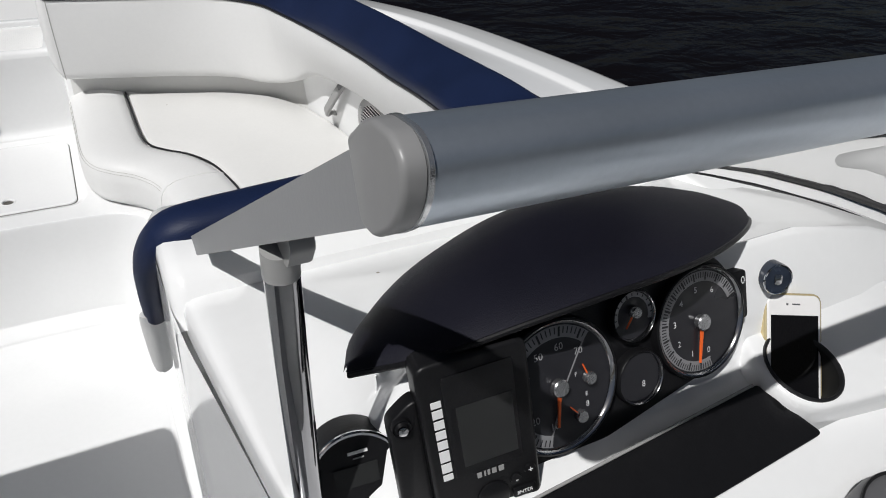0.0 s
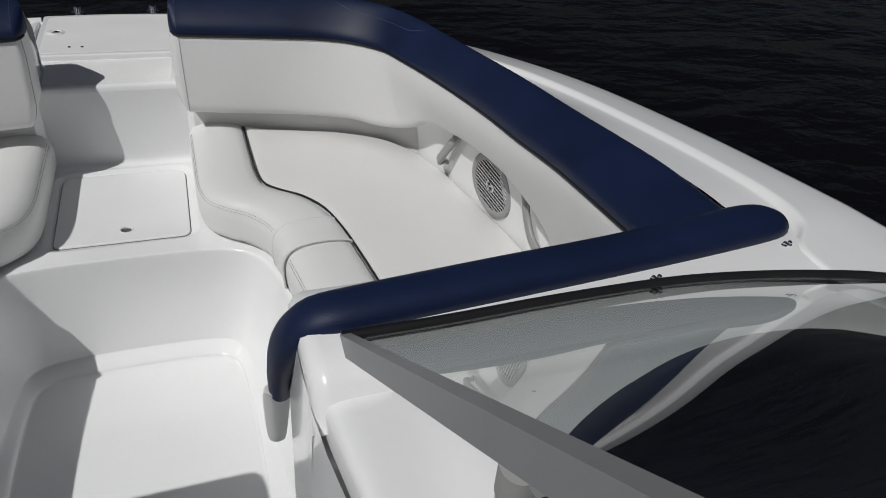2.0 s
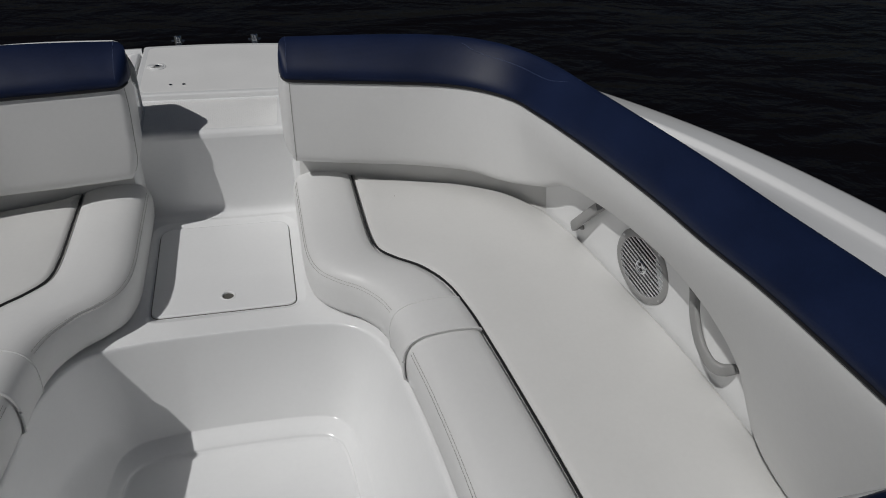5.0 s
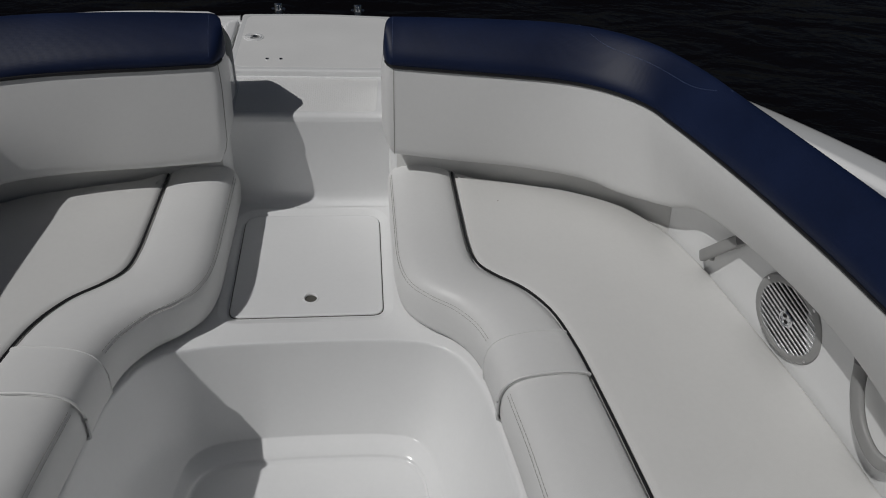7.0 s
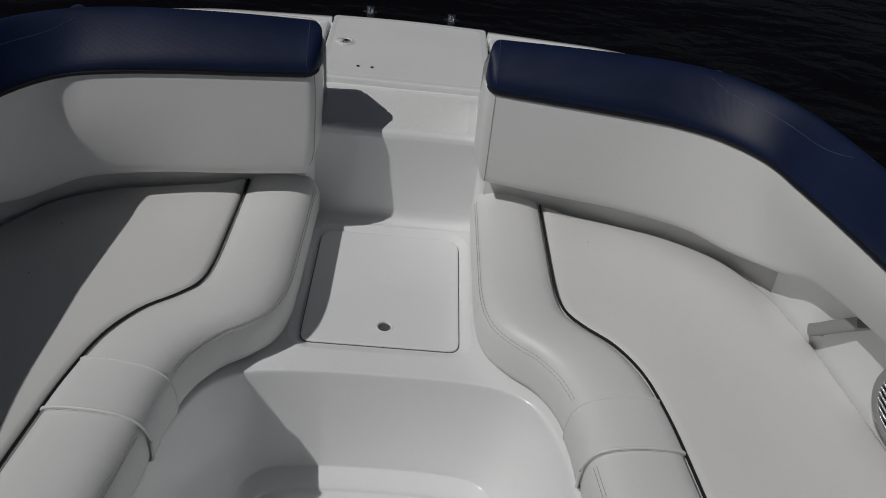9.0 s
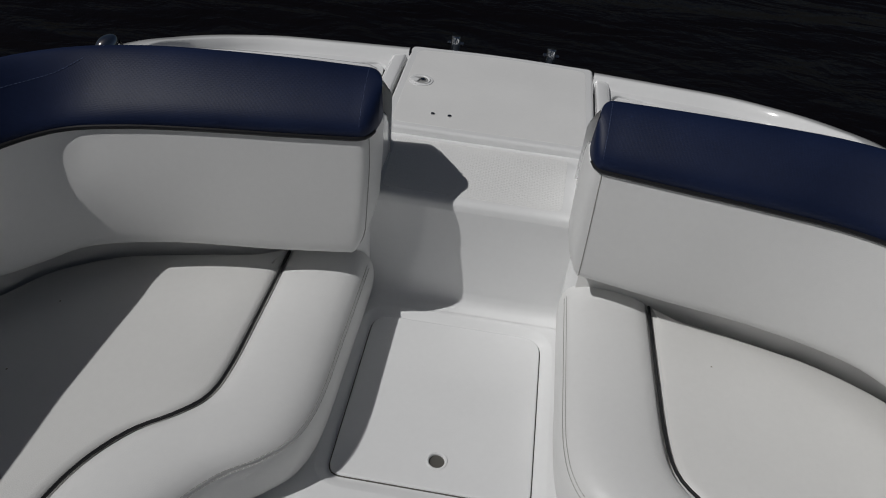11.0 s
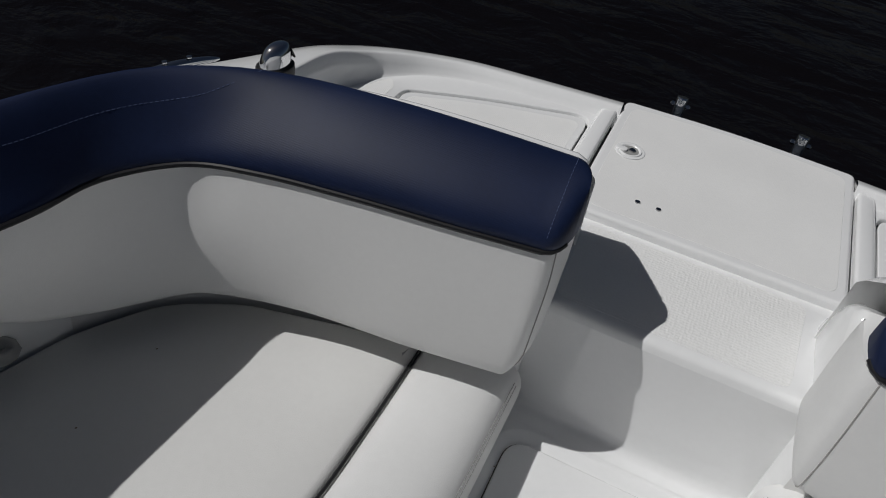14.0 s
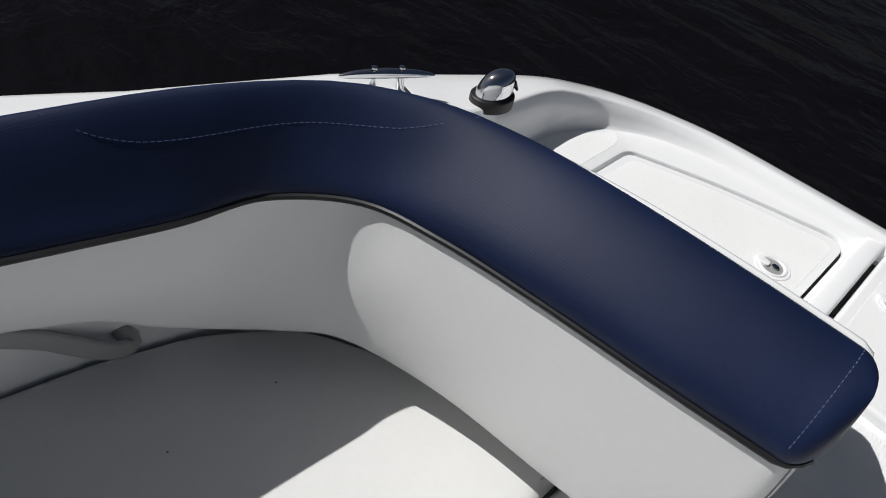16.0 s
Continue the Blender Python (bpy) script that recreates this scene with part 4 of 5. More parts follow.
def cleat(s):
    cl = empty("mooring_cleat", "chrome horn cleat on the white gunwale", "cleat", "bow cleats")
    c = Vector((s * 1.045, 0.135, 0.808))
    ax = Vector((s * -0.47, 0.883, 0)).normalized()
    bar = [(-0.084, 0.034, 0.002), (-0.077, 0.0345, 0.0045), (-0.05, 0.0375, 0.0075), (0, 0.039, 0.0095), (0.05, 0.0375, 0.0075), (0.077, 0.0345, 0.0045), (0.084, 0.034, 0.002)]
    cb = curve([(a, z, r) for a, z, r in bar], 24)
    part("horn_bar", tube([tuple(c + ax * a + Vector((0, 0, z))) for a, z, r in cb], cb[:, 2], 12), CHROME, cl)
    for d in (-0.024, 0.024):
        q = c + ax * d
        part("leg", tube([tuple(q + ax * d * 0.6 + Vector((0, 0, -0.01))), tuple(q + Vector((0, 0, 0.012))), tuple(q + Vector((0, 0, 0.042)))], [0.012, 0.008, 0.0075], 12), CHROME, cl)
        part("bolt_head", lathe([(0.006, 0), (0.0055, 0.0022), (0.001, 0.003)], lambda a, b, z, q=q: (q.x + a, q.y + b, q.z + 0.0495 + z), 12), STEEL, cl)


for s in (1, -1):
    nav_light(s)
    cleat(s)


# ---- speaker and grab handles under the overhang ----
def speaker(s):
    sp = empty("marine_speaker", "grey round speaker with bright metal slats in white liner", "speaker", "bow speakers")
    ctr = Vector((s * (1.114 - (PORT_LINER if s < 0 else 0.0)), -0.757, 0.622))
    along = Vector((s * 0.22, -1, 0)).normalized() * (1 if s > 0 else -1)
    upv = Vector((s * -0.12, 0, 1))
    pl = frame_place(ctr, along, upv)
    n = Vector(pl(0, 0, 1)) - Vector(pl(0, 0, 0))
    sign = 1 if n.x * s < 0 else -1

    def place(a, b, c=0.0):
        return pl(a, b, c * sign)
    R = 0.108
    part("rim", lathe([(R, -0.012), (R, 0.009), (R - 0.004, 0.014), (R - 0.017, 0.017), (R - 0.0225, 0.015), (R - 0.0235, 0.0)], place, 48, cap=False), GREYPLAST, sp)
    part("cone", lathe([(R - 0.021, 0.0085), (0.060, 0.0060), (0.03, 0.0045), (0.001, 0.0060)], place, 36), DARKHOLE, sp, "dark speaker cone")
    lean = radians(-16)
    for i in range(-6, 7):
        a = i * 0.0132
        h = math.sqrt((R - 0.020) ** 2 - a * a)
        bar = [(q[0] * math.cos(lean) - q[1] * math.sin(lean), q[0] * math.sin(lean) + q[1] * math.cos(lean)) for q in rect(2 * h, 0.0052, 0, a)]
        part("slat", slab(np.array(bar), 0.0125, 0.0155, 0.0012, 3, place=place), SLATMETAL, sp, "bright metal slat")
    part("badge", lathe([(0.0205, 0.010), (0.0205, 0.0165), (0.0185, 0.0185), (0.0165, 0.0175), (0.0160, 0.0140), (0.002, 0.0140)], place, 28), CHROME, sp, "round chrome badge")
    for k in range(3):
        w = radians(30 + 120 * k)
        part("emblem", slab(circle(0.0052, 14, 0.0085 * math.cos(w), 0.0085 * math.sin(w)), 0.0138, 0.0158, 0.0006, 1, place=place), DARKHOLE if k else CHROME, sp)
    for k in range(4):
        w = radians(45 + 90 * k + 10)
        part("screw", lathe([(0.0045, 0.012), (0.0042, 0.0155), (0.001, 0.0162)], place, 10, (R - 0.009) * math.cos(w), (R - 0.009) * math.sin(w)), STEEL, sp)
    return sp


def strap(path, wide, thick, n=44, facing=(1, 0, 0)):
    """A flat strap with rounded edges along a path, its flat side towards facing."""
    c = curve(path, n)
    t = np.gradient(c, axis=0)
    t /= np.linalg.norm(t, axis=1)[:, None]
    rows = []
    for i, (q, d) in enumerate(zip(c, t)):
        f = np.array(facing, float) - d * np.dot(d, facing)
        f /= np.linalg.norm(f)
        w = np.cross(d, f)
        k = 1.0 if i < n - 6 else 1.0 - 0.05 * (i - n + 6)
        rows.append([q + k * wide * w * math.copysign(abs(math.cos(v)) ** 0.6, math.cos(v)) + thick * f * math.copysign(abs(math.sin(v)) ** 0.6, math.sin(v)) for v in np.linspace(0, 2 * math.pi, 16, endpoint=False)])
    return loft(rows, close_u=True, cap=True)


def grab_handle(s, pts, inset):
    """A bowed strap from under the overhang to a foot on the liner."""
    gh = empty("grab_handle", "grey moulded strap grab handle under the backrest overhang", "grab handle", "bow grab handles")
    m = [(s * x, y, z) for x, y, z in pts]
    part("bow", strap(m, 0.0158, 0.0078), GREYPLAST, gh, flat_angle=60)
    part("insert", strap([(s * x, y, z) for x, y, z in inset], 0.0164, 0.0086, 8), DARKGREY, gh, "dark grey insert at the upper end", flat_angle=60)
    a = m[-1]
    part("foot", tube([(a[0] - s * 0.004, a[1], a[2]), (a[0] + s * 0.012, a[1], a[2])], [0.011, 0.013], 14), GREYPLAST, gh)


H1 = [(1.058, -0.604, 0.742), (1.052, -0.565, 0.694), (1.044, -0.520, 0.638), (1.038, -0.485, 0.592), (1.037, -0.464, 0.567), (1.046, -0.452, 0.555), (1.072, -0.452, 0.551)]
H2 = [(1.085, -0.962, 0.790), (1.098, -0.988, 0.725), (1.100, -1.013, 0.668), (1.100, -1.056, 0.625), (1.101, -1.105, 0.607), (1.112, -1.135, 0.607), (1.146, -1.142, 0.609)]
HP = [(1.056, -0.600, 0.700), (1.042, -0.545, 0.657), (1.030, -0.492, 0.621), (1.013, -0.456, 0.595), (1.001, -0.418, 0.564), (0.998, -0.389, 0.553), (1.004, -0.380, 0.556), (1.018, -0.386, 0.566), (1.040, -0.392, 0.572)]
H2P = [(x - PORT_LINER, y, z) for x, y, z in H2]
for s in (1, -1):
    speaker(s)
    grab_handle(s, H1 if s > 0 else HP, [(1.0582, -0.6045, 0.7425), (1.0550, -0.586, 0.720), (1.0515, -0.563, 0.691)] if s > 0 else [(1.0565, -0.603, 0.702), (1.050, -0.577, 0.682), (1.0435, -0.551, 0.662)])
    grab_handle(s, H2 if s > 0 else H2P, [(x - (PORT_LINER if s < 0 else 0.0), y, z) for x, y, z in [(1.0845, -0.961, 0.791), (1.0930, -0.976, 0.754), (1.098, -0.988, 0.724)]])


# ---- snap studs on the coaming ----
def snap_stud(x, y, z):
    sn = empty("snap_stud", "small chrome canvas snap stud on the coaming", "snap stud", "coaming snap studs")
    for d in (-0.0048, 0.0048):
        part("button", lathe([(0.0047, 0), (0.0047, 0.0016), (0.0028, 0.0032), (0.0036, 0.0056), (0.0024, 0.0072), (0.0007, 0.0074)], lambda a, b, c, d=d: (x + a + d, y + b - abs(d) * 0.3, z + c), 14), CHROME, sn)


for x, y in ((1.100, -1.828), (0.840, -1.858), (0.823, -1.884)):
    snap_stud(x, y, 1.1135)

# ---- helm console ----
HELM = (0.008, 0.004, -0.014)  # where the whole helm stands
console = empty("helm_console", "white moulded helm console with a sloping top, behind the bulkhead", "console", at=HELM)
CON = [(-1.925, 0.95), (-1.925, 1.085), (-1.932, 1.096), (-1.945, 1.100), (-2.05, 1.136), (-2.15, 1.172), (-2.22, 1.200), (-2.248, 1.228), (-2.262, 1.258), (-2.268, 1.263), (-2.276, 1.258),
       (-2.325, 1.148), (-2.333, 1.138), (-2.346, 1.134), (-2.385, 1.127), (-2.414, 1.113), (-2.460, 1.090), (-2.475, 1.075), (-2.50, 1.00), (-2.52, 0.60)]


def console_body():
    xs = [0.340, 0.341, 0.346, 0.356, 0.375, 0.405, 0.425, 0.445, 0.465, 0.485, 0.53, 0.6, 0.8, 0.870, 0.8705, 0.953, 0.9535, 1.10, 1.18, 1.24, 1.285, 1.31]
    drop = [0.05, 0.018, 0.006, 0.0015] + [0] * 19
    rise = [0.0, 0.0, 0.0, 0.0, 0.0, 0.0, 0.03, 0.12, 0.36, 0.64, 0.97, 1, 1, 1, 1, 1, 1, 0.72, 0.45, 0.25, 0.12, 0.05]
    rows = []
    for x, d, k in zip(xs, drop, rise):
        sl = max(0.0, 0.38 - x) * 0.10
        # the front edge follows the windshield round the corner, a little higher there
        front = float(np.interp(x, [1.05, 1.10, 1.15, 1.225, 1.28, 1.312], [-1.925, -1.936, -1.964, -2.006, -2.070, -2.16]))
        sill = float(np.interp(x, [0.95, 1.12], [0.0, 0.026]))
        row = []
        for y, z in CON:
            u = max(0.0, min(1.0, (-1.925 - y) / 0.323))
            ny = front + u * (-2.248 - front) if y > -2.248 else y
            nz = min(z, 1.10) + max(z - 1.10, 0) * (0.12 + 0.88 * k) - d * (z > 0.99)
            if z > 1.09 and y > -2.33:
                nz += sill * (1 - u) + sill * u * (1 - k)
            # room under the pod for the cup holder's well
            if 0.8702 < x < 0.9532 and -2.40 < y < -2.33:
                nz -= 0.13
            row.append((x + sl * max(0.0, -1.93 - y) / 0.04, ny, nz))
        rows.append(row)
    part("body", loft(rows), GEL, console, flat_angle=55)
    sl = [[(0.3285, -1.752, z) for z in (0.02, 0.5, 1.070)], [(0.3285, -1.860, z) for z in (0.02, 0.5, 1.098)], [(0.329, -1.90, z) for z in (0.02, 0.5, 1.092)], [(0.331, -1.94, z) for z in (0.02, 0.5, 1.080)], [(0.338, -1.99, z) for z in (0.02, 0.5, 1.060)],
          [(0.366, -2.20, z) for z in (0.02, 0.5, 1.058)], [(0.376, -2.30, z) for z in (0.02, 0.5, 1.068)], [(0.392, -2.45, z) for z in (0.02, 0.5, 1.05)], [(0.40, -2.52, z) for z in (0.02, 0.5, 0.9)]]
    part("side_panel", loft(sl), GEL, console, flat_angle=60)


console_body()
DASH = frame_place((0.70, -2.304, 1.203), (1, 0, 0), (0, 0.442, 0.897))


def dash_panel():
    dp = empty("gauge_panel", "black gauge panel set in the white dash under the hood", "instrument panel", at=HELM)
    o = rounded([(-0.165, -0.075), (-0.13, -0.098), (-0.05, -0.086), (0.148, -0.042), (0.152, -0.01), (0.151, 0.035), (0.12, 0.075), (-0.10, 0.075), (-0.16, 0.03)], [0.02, 0.03, 0.02, 0.008, 0.01, 0.03, 0.03, 0.03, 0.03])
    part("plate", slab(o, -0.02, 0.006, 0.003, 3, place=DASH), BLACKPLAST, dp, flat_angle=50)
    part("switch_plate", slab(rounded(rect(0.022, 0.052, 0.149, 0.021), 0.005), -0.02, 0.012, 0.002, 2, place=DASH), BLACKPLAST, dp)
    letters("0", 0.012, DASH, PRINT, dp, cx=0.154, cy=0.036, lift=0.0126)
    return dp


dash_panel()


def gauge(cx, cy, R, numbers, a0, a1, ticks, needle, group, sub=(), half=None):
    """A round gauge on the dash: bezel, dial, scale ring, ticks, numbers, needle and hub. Angles in degrees from +x."""
    g = empty("dash_gauge", "round black dial gauge with orange needle on the dash" if R > 0.05 else "small round black dial gauge on the black dash panel", "gauge", group, at=HELM)

    def pl(a, b, c=0.0):
        return DASH(cx + float(a), cy + float(b), 0.006 + float(c))
    part("bezel", lathe([(R, -0.012), (R, 0.006), (R * 0.985, 0.0095), (R * 0.955, 0.0105), (R * 0.945, 0.0100)], pl, 48, cap=False), BLACKPLAST, g, "glossy black bezel")
    part("bezel_bevel", lathe([(R * 0.946, 0.0100), (R * 0.92, 0.0092), (R * 0.895, 0.0064)], pl, 48, cap=False), STEEL, g, "bright inner bevel")
    part("dial", slab(circle(R * 0.9, 40), -0.006, 0.006, 0.0005, 1, place=pl), DIAL, g)
    if a1 != a0:
        w = np.radians(np.linspace(a0, a1, 40))
        ro, ri = R * 0.875, R * 0.70
        o = [(ro * math.cos(v), ro * math.sin(v)) for v in w] + [(ri * math.cos(v), ri * math.sin(v)) for v in w[::-1]]
        flat_part("scale_ring", o, 0.0070, pl, DIALRING, g, "silver scale ring")
        bm = bmesh.new()
        for k in range(ticks + 1):
            v = radians(a0 + (a1 - a0) * k / ticks)
            r0 = R * (0.72 if k % 5 == 0 else 0.76)
            c, s_ = math.cos(v), math.sin(v)
            hw = 0.0006 if k % 5 else 0.0011
            q = [(r0 * c - hw * s_, r0 * s_ + hw * c), (r0 * c + hw * s_, r0 * s_ - hw * c), (ro * 0.98 * c + hw * s_, ro * 0.98 * s_ - hw * c), (ro * 0.98 * c - hw * s_, ro * 0.98 * s_ + hw * c)]
            bm.faces.new([bm.verts.new(pl(*p, 0.0075)) for p in q])
        part("tick_scale", bm, DIAL, g, smooth=False)
    for k, txt in enumerate(numbers):
        if txt:
            v = radians(a0 + (a1 - a0) * k / (len(numbers) - 1))
            letters(txt, R * 0.15, pl, DIALNUM if R > 0.062 else PRINT, g, "numeral", cx=R * 0.57 * math.cos(v), cy=R * 0.57 * math.sin(v), lift=0.0072)
    if half:
        bm = tube([pl(R * 0.8 * math.cos(radians(v)), R * 0.8 * math.sin(radians(v)), 0.007) if i != 1 else pl(0.006, -0.004, 0.007) for i, v in enumerate(half)], 0.0007, 4)
        part("divider", bm, DIALRING, g)
    for (nx, ny, ln, ang, hub) in needle:
        v = radians(ang)
        c, s_ = math.cos(v), math.sin(v)
        hw = ln * 0.055
        q = [(nx - hw * s_, ny + hw * c), (nx + hw * s_, ny - hw * c), (nx + ln * c + hw * 0.5 * s_, ny + ln * s_ - hw * 0.5 * c), (nx + ln * c - hw * 0.5 * s_, ny + ln * s_ + hw * 0.5 * c)]
        part("needle", slab(np.array(q), 0.009, 0.0105, 0.0003, 1, place=pl), ORANGE, g, "orange needle")
        part("hub", lathe([(hub, 0.007), (hub, 0.0125), (hub * 0.85, 0.0138), (0.0005, 0.0138)], pl, 20, nx, ny), HUB, g, "brushed metal hub")
    for txt, tx, ty, sz in sub:
        letters(txt, sz, pl, PRINT, g, "writing", cx=tx, cy=ty, lift=0.0072)
    return g


gauge(-0.081, -0.008, 0.066, ["10", "20", "30", "40", "50", "60", "70"], 258, 48, 42, [(0.0, 0.0, 0.038, 262, 0.0085), (0.033, 0.000, 0.016, 112, 0.0062), (0.020, -0.034, 0.016, 132, 0.0062)], "main gauges",
      sub=[("E", 0.030, -0.016, 0.006), ("F", 0.020, 0.006, 0.006), ("8", 0.030, -0.026, 0.008)], half=(50, 0, 255))
gauge(0.093, 0.008, 0.059, ["0", "1", "2", "3", "4", "5", "6", ""], 285, 22, 70, [(0.0, 0.0, 0.042, 262, 0.0085)], "main gauges")
gauge(0.010, 0.036, 0.026, ["", "", "", ""], 200, -20, 12, [(0.0, 0.004, 0.018, 230, 0.0060)], "small gauges")
gauge(0.012, -0.027, 0.028, [], 0, 0, 0, [], "small gauges", sub=[("8", 0.004, -0.008, 0.009)])


def hood():
    """Curved black visor over the gauges."""
    hd = empty("dash_hood", "black textured crescent visor over the gauges, on the console top", "visor", at=(0.002, 0.003, 0.002))
    back_arc = curve([(0.444, -2.253, 1.218), (0.475, -2.196, 1.204), (0.55, -2.133, 1.194), (0.66, -2.082, 1.184), (0.77, -2.062, 1.179), (0.855, -2.076, 1.184), (0.912, -2.113, 1.196), (0.941, -2.168, 1.216), (0.934, -2.215, 1.240)], 40)
    lip = curve([(0.446, -2.259, 1.219), (0.505, -2.302, 1.258), (0.57, -2.324, 1.288), (0.64, -2.334, 1.304), (0.71, -2.332, 1.306), (0.78, -2.316, 1.299), (0.845, -2.288, 1.285), (0.90, -2.252, 1.263), (0.934, -2.221, 1.241)], 40)
    rows = []
    for i, (a, b) in enumerate(zip(back_arc, lip)):
        k = math.sin(math.pi * i / 39)
        mid = (a + b) / 2 + np.array((0, 0.012, 0.045)) * k
        top = bez([a - np.array((0, 0, 0.004)), a * 0.75 + b * 0.25 + np.array((0, 0.02, 0.064)) * k, mid + np.array((0, -0.01, 0.020)) * k, b + np.array((0, 0.012, 0.010)), b], 10)
        under = [b + np.array((0, 0.002, -0.005)), b + np.array((0, 0.012, -0.010)) * (0.3 + k), (a + b) / 2 + np.array((0, 0, 0.012)) * k]
        rows.append(list(top) + under)
    part("shell", loft(rows), HOODBLACK, hd, flat_angle=50)
    part("lip_trim", tube([tuple(q + np.array((0, -0.001, -0.002))) for q in lip], 0.0028, 8), BLACKPLAST, hd)


hood()


def fish_finder():
    ff = empty("fish_finder", "black fish finder with a small grey screen on a gimbal bracket", "fish finder", at=HELM)
    pl = frame_place((0.5266, -2.3373, 1.2134), (0.983, -0.119, 0.139), (-0.106, 0.252, 0.962))
    part("case", slab(rounded(rect(0.096, 0.168, 0.0, -0.013), [0.010, 0.010, 0.012, 0.012]), -0.026, 0.0, 0.004, 4, place=pl), BLACKPLAST, ff, flat_angle=50)
    part("screen_bezel", slab(rounded(rect(0.062, 0.104, 0.003, 0.005), 0.003), -0.001, 0.0010, 0.0005, 1, place=pl), SCREEN, ff, "glossy black screen glass")
    flat_part("screen", rect(0.049, 0.062, 0.0055, -0.006), 0.0016, pl, SCREENON, ff, "switched-off dark grey LCD screen")
    # brand marking as plain white bars
    y = -0.046
    for h in (0.0085, 0.0115, 0.0135, 0.0105, 0.0105, 0.0105, 0.0105, 0.0085):
        flat_part("brand_bar", rect(0.0088, h - 0.0022, -0.0345, y + h / 2), 0.0014, pl, PRINT, ff)
        y += h
    for x, w in ((-0.0075, 0.005), (-0.0025, 0.002), (0.001, 0.003), (0.006, 0.005), (0.0125, 0.006)):
        flat_part("model_bar", rect(w * 0.8, 0.0055, x, -0.051), 0.0014, pl, GREYPLAST, ff)
    part("direction_pad", lathe([(0.015, 0), (0.015, 0.0015), (0.013, 0.0028), (0.001, 0.003)], pl, 26, 0.003, -0.079), BLACKPLAST, ff)
    part("key", slab(rounded(rect(0.022, 0.010, 0.031, -0.084), 0.003), 0, 0.0025, 0.001, 2, place=pl), BLACKPLAST, ff)
    letters("ENTER", 0.0050, pl, PRINT, ff, cx=0.031, cy=-0.084, lift=0.003, bold=0.0001)
    for x, yy, t in ((0.025, -0.069, "-"), (0.0385, -0.063, "+")):
        part("key", lathe([(0.0055, 0), (0.005, 0.0018), (0.001, 0.002)], pl, 16, x, yy), BLACKPLAST, ff)
        letters(t, 0.008, pl, PRINT, ff, cx=x, cy=yy, lift=0.0026, bold=0.0002)
    part("bracket_arm", slab(rounded([(-0.076, -0.095), (-0.047, -0.095), (-0.047, 0.036), (-0.056, 0.033), (-0.074, 0.020)], 0.007), -0.026, -0.010, 0.003, 3, place=pl), BLACKPLAST, ff)
    part("bracket_knob", lathe([(0.0085, -0.012), (0.0085, -0.007), (0.008, -0.0055), (0.0073, -0.007), (0.006, -0.0065), (0.0045, -0.004), (0.001, -0.003)], pl, 22, -0.0635, 0.016), BLACKPLAST, ff)
    part("bolt_head", lathe([(0.0045, -0.006), (0.0042, -0.0015), (0.001, -0.0005)], pl, 12, -0.0635, 0.016), STEEL, ff, "steel gimbal bolt")
    part("bracket_foot", slab(rounded(rect(0.06, 0.05, -0.01, -0.105), 0.008), -0.05, -0.02, 0.004, 2, place=pl), BLACKPLAST, ff)


fish_finder()


def round_unit():
    ru = empty("round_instrument", "round black instrument with chrome rim and a small display", "instrument", at=HELM)
    pl = frame_place((0.436, -2.286, 1.135), (0.99, -0.10, 0.05), (-0.02, 0.442, 0.897))
    R = 0.043
    part("rim", lathe([(R, -0.03), (R, 0.006), (R * 0.985, 0.0095), (R * 0.96, 0.0105), (R * 0.93, 0.009)], pl, 44, cap=False), BLACKPLAST, ru)
    part("rim_edge", tube([pl(*q, 0.0098) for q in np.concatenate([circle(R * 0.975, 44), circle(R * 0.975, 44)[:1]])], 0.0026, 8, cap=False), CHROME, ru, "thin chrome ring")
    part("face", slab(circle(R * 0.94, 40), -0.01, 0.009, 0.001, 1, place=pl), BLACKPLAST, ru)
    flat_part("display", rect(0.040, 0.020, 0.0, 0.002), 0.0102, pl, SCREENON, ru, "grey display")
    flat_part("brand_bar", rect(0.018, 0.003, 0.004, 0.024), 0.0102, pl, PRINT, ru)
    flat_part("brand_bar", rect(0.010, 0.0014, 0.004, 0.0185), 0.0102, pl, GREYPLAST, ru)


round_unit()

# shelf of the dash: black cover, cup holder, phone
SHELF = frame_place((0.72, -2.418, 1.111), (1, 0, 0), (0, 0.90, 0.44))
cover = empty("dash_cover", "flat black cover plate with a thumb notch", "cover", at=HELM)
part("plate", slab(rounded([(-0.15, -0.022), (0.1755, 0.0), (0.153, 0.035), (0.147, 0.034), (0.139, 0.040), (0.139, 0.047), (0.133, 0.068), (-0.15, 0.048)], [0.004, 0.008, 0.004, 0.005, 0.005, 0.004, 0.006, 0.004]), -0.018, 0.0095, 0.0012, 2, place=SHELF), BLACKPLAST, cover)
part("edge_strip", slab(np.array([(-0.15, 0.0485), (0.125, 0.0675), (0.125, 0.0705), (-0.15, 0.0515)]), -0.018, 0.0111, 0.0006, 1, place=SHELF), GREYPLAST, cover)

CUPF = frame_place((0.911, -2.366, 1.158), (1, 0.0, 0.0), (0.0, 1.0, 0.22))


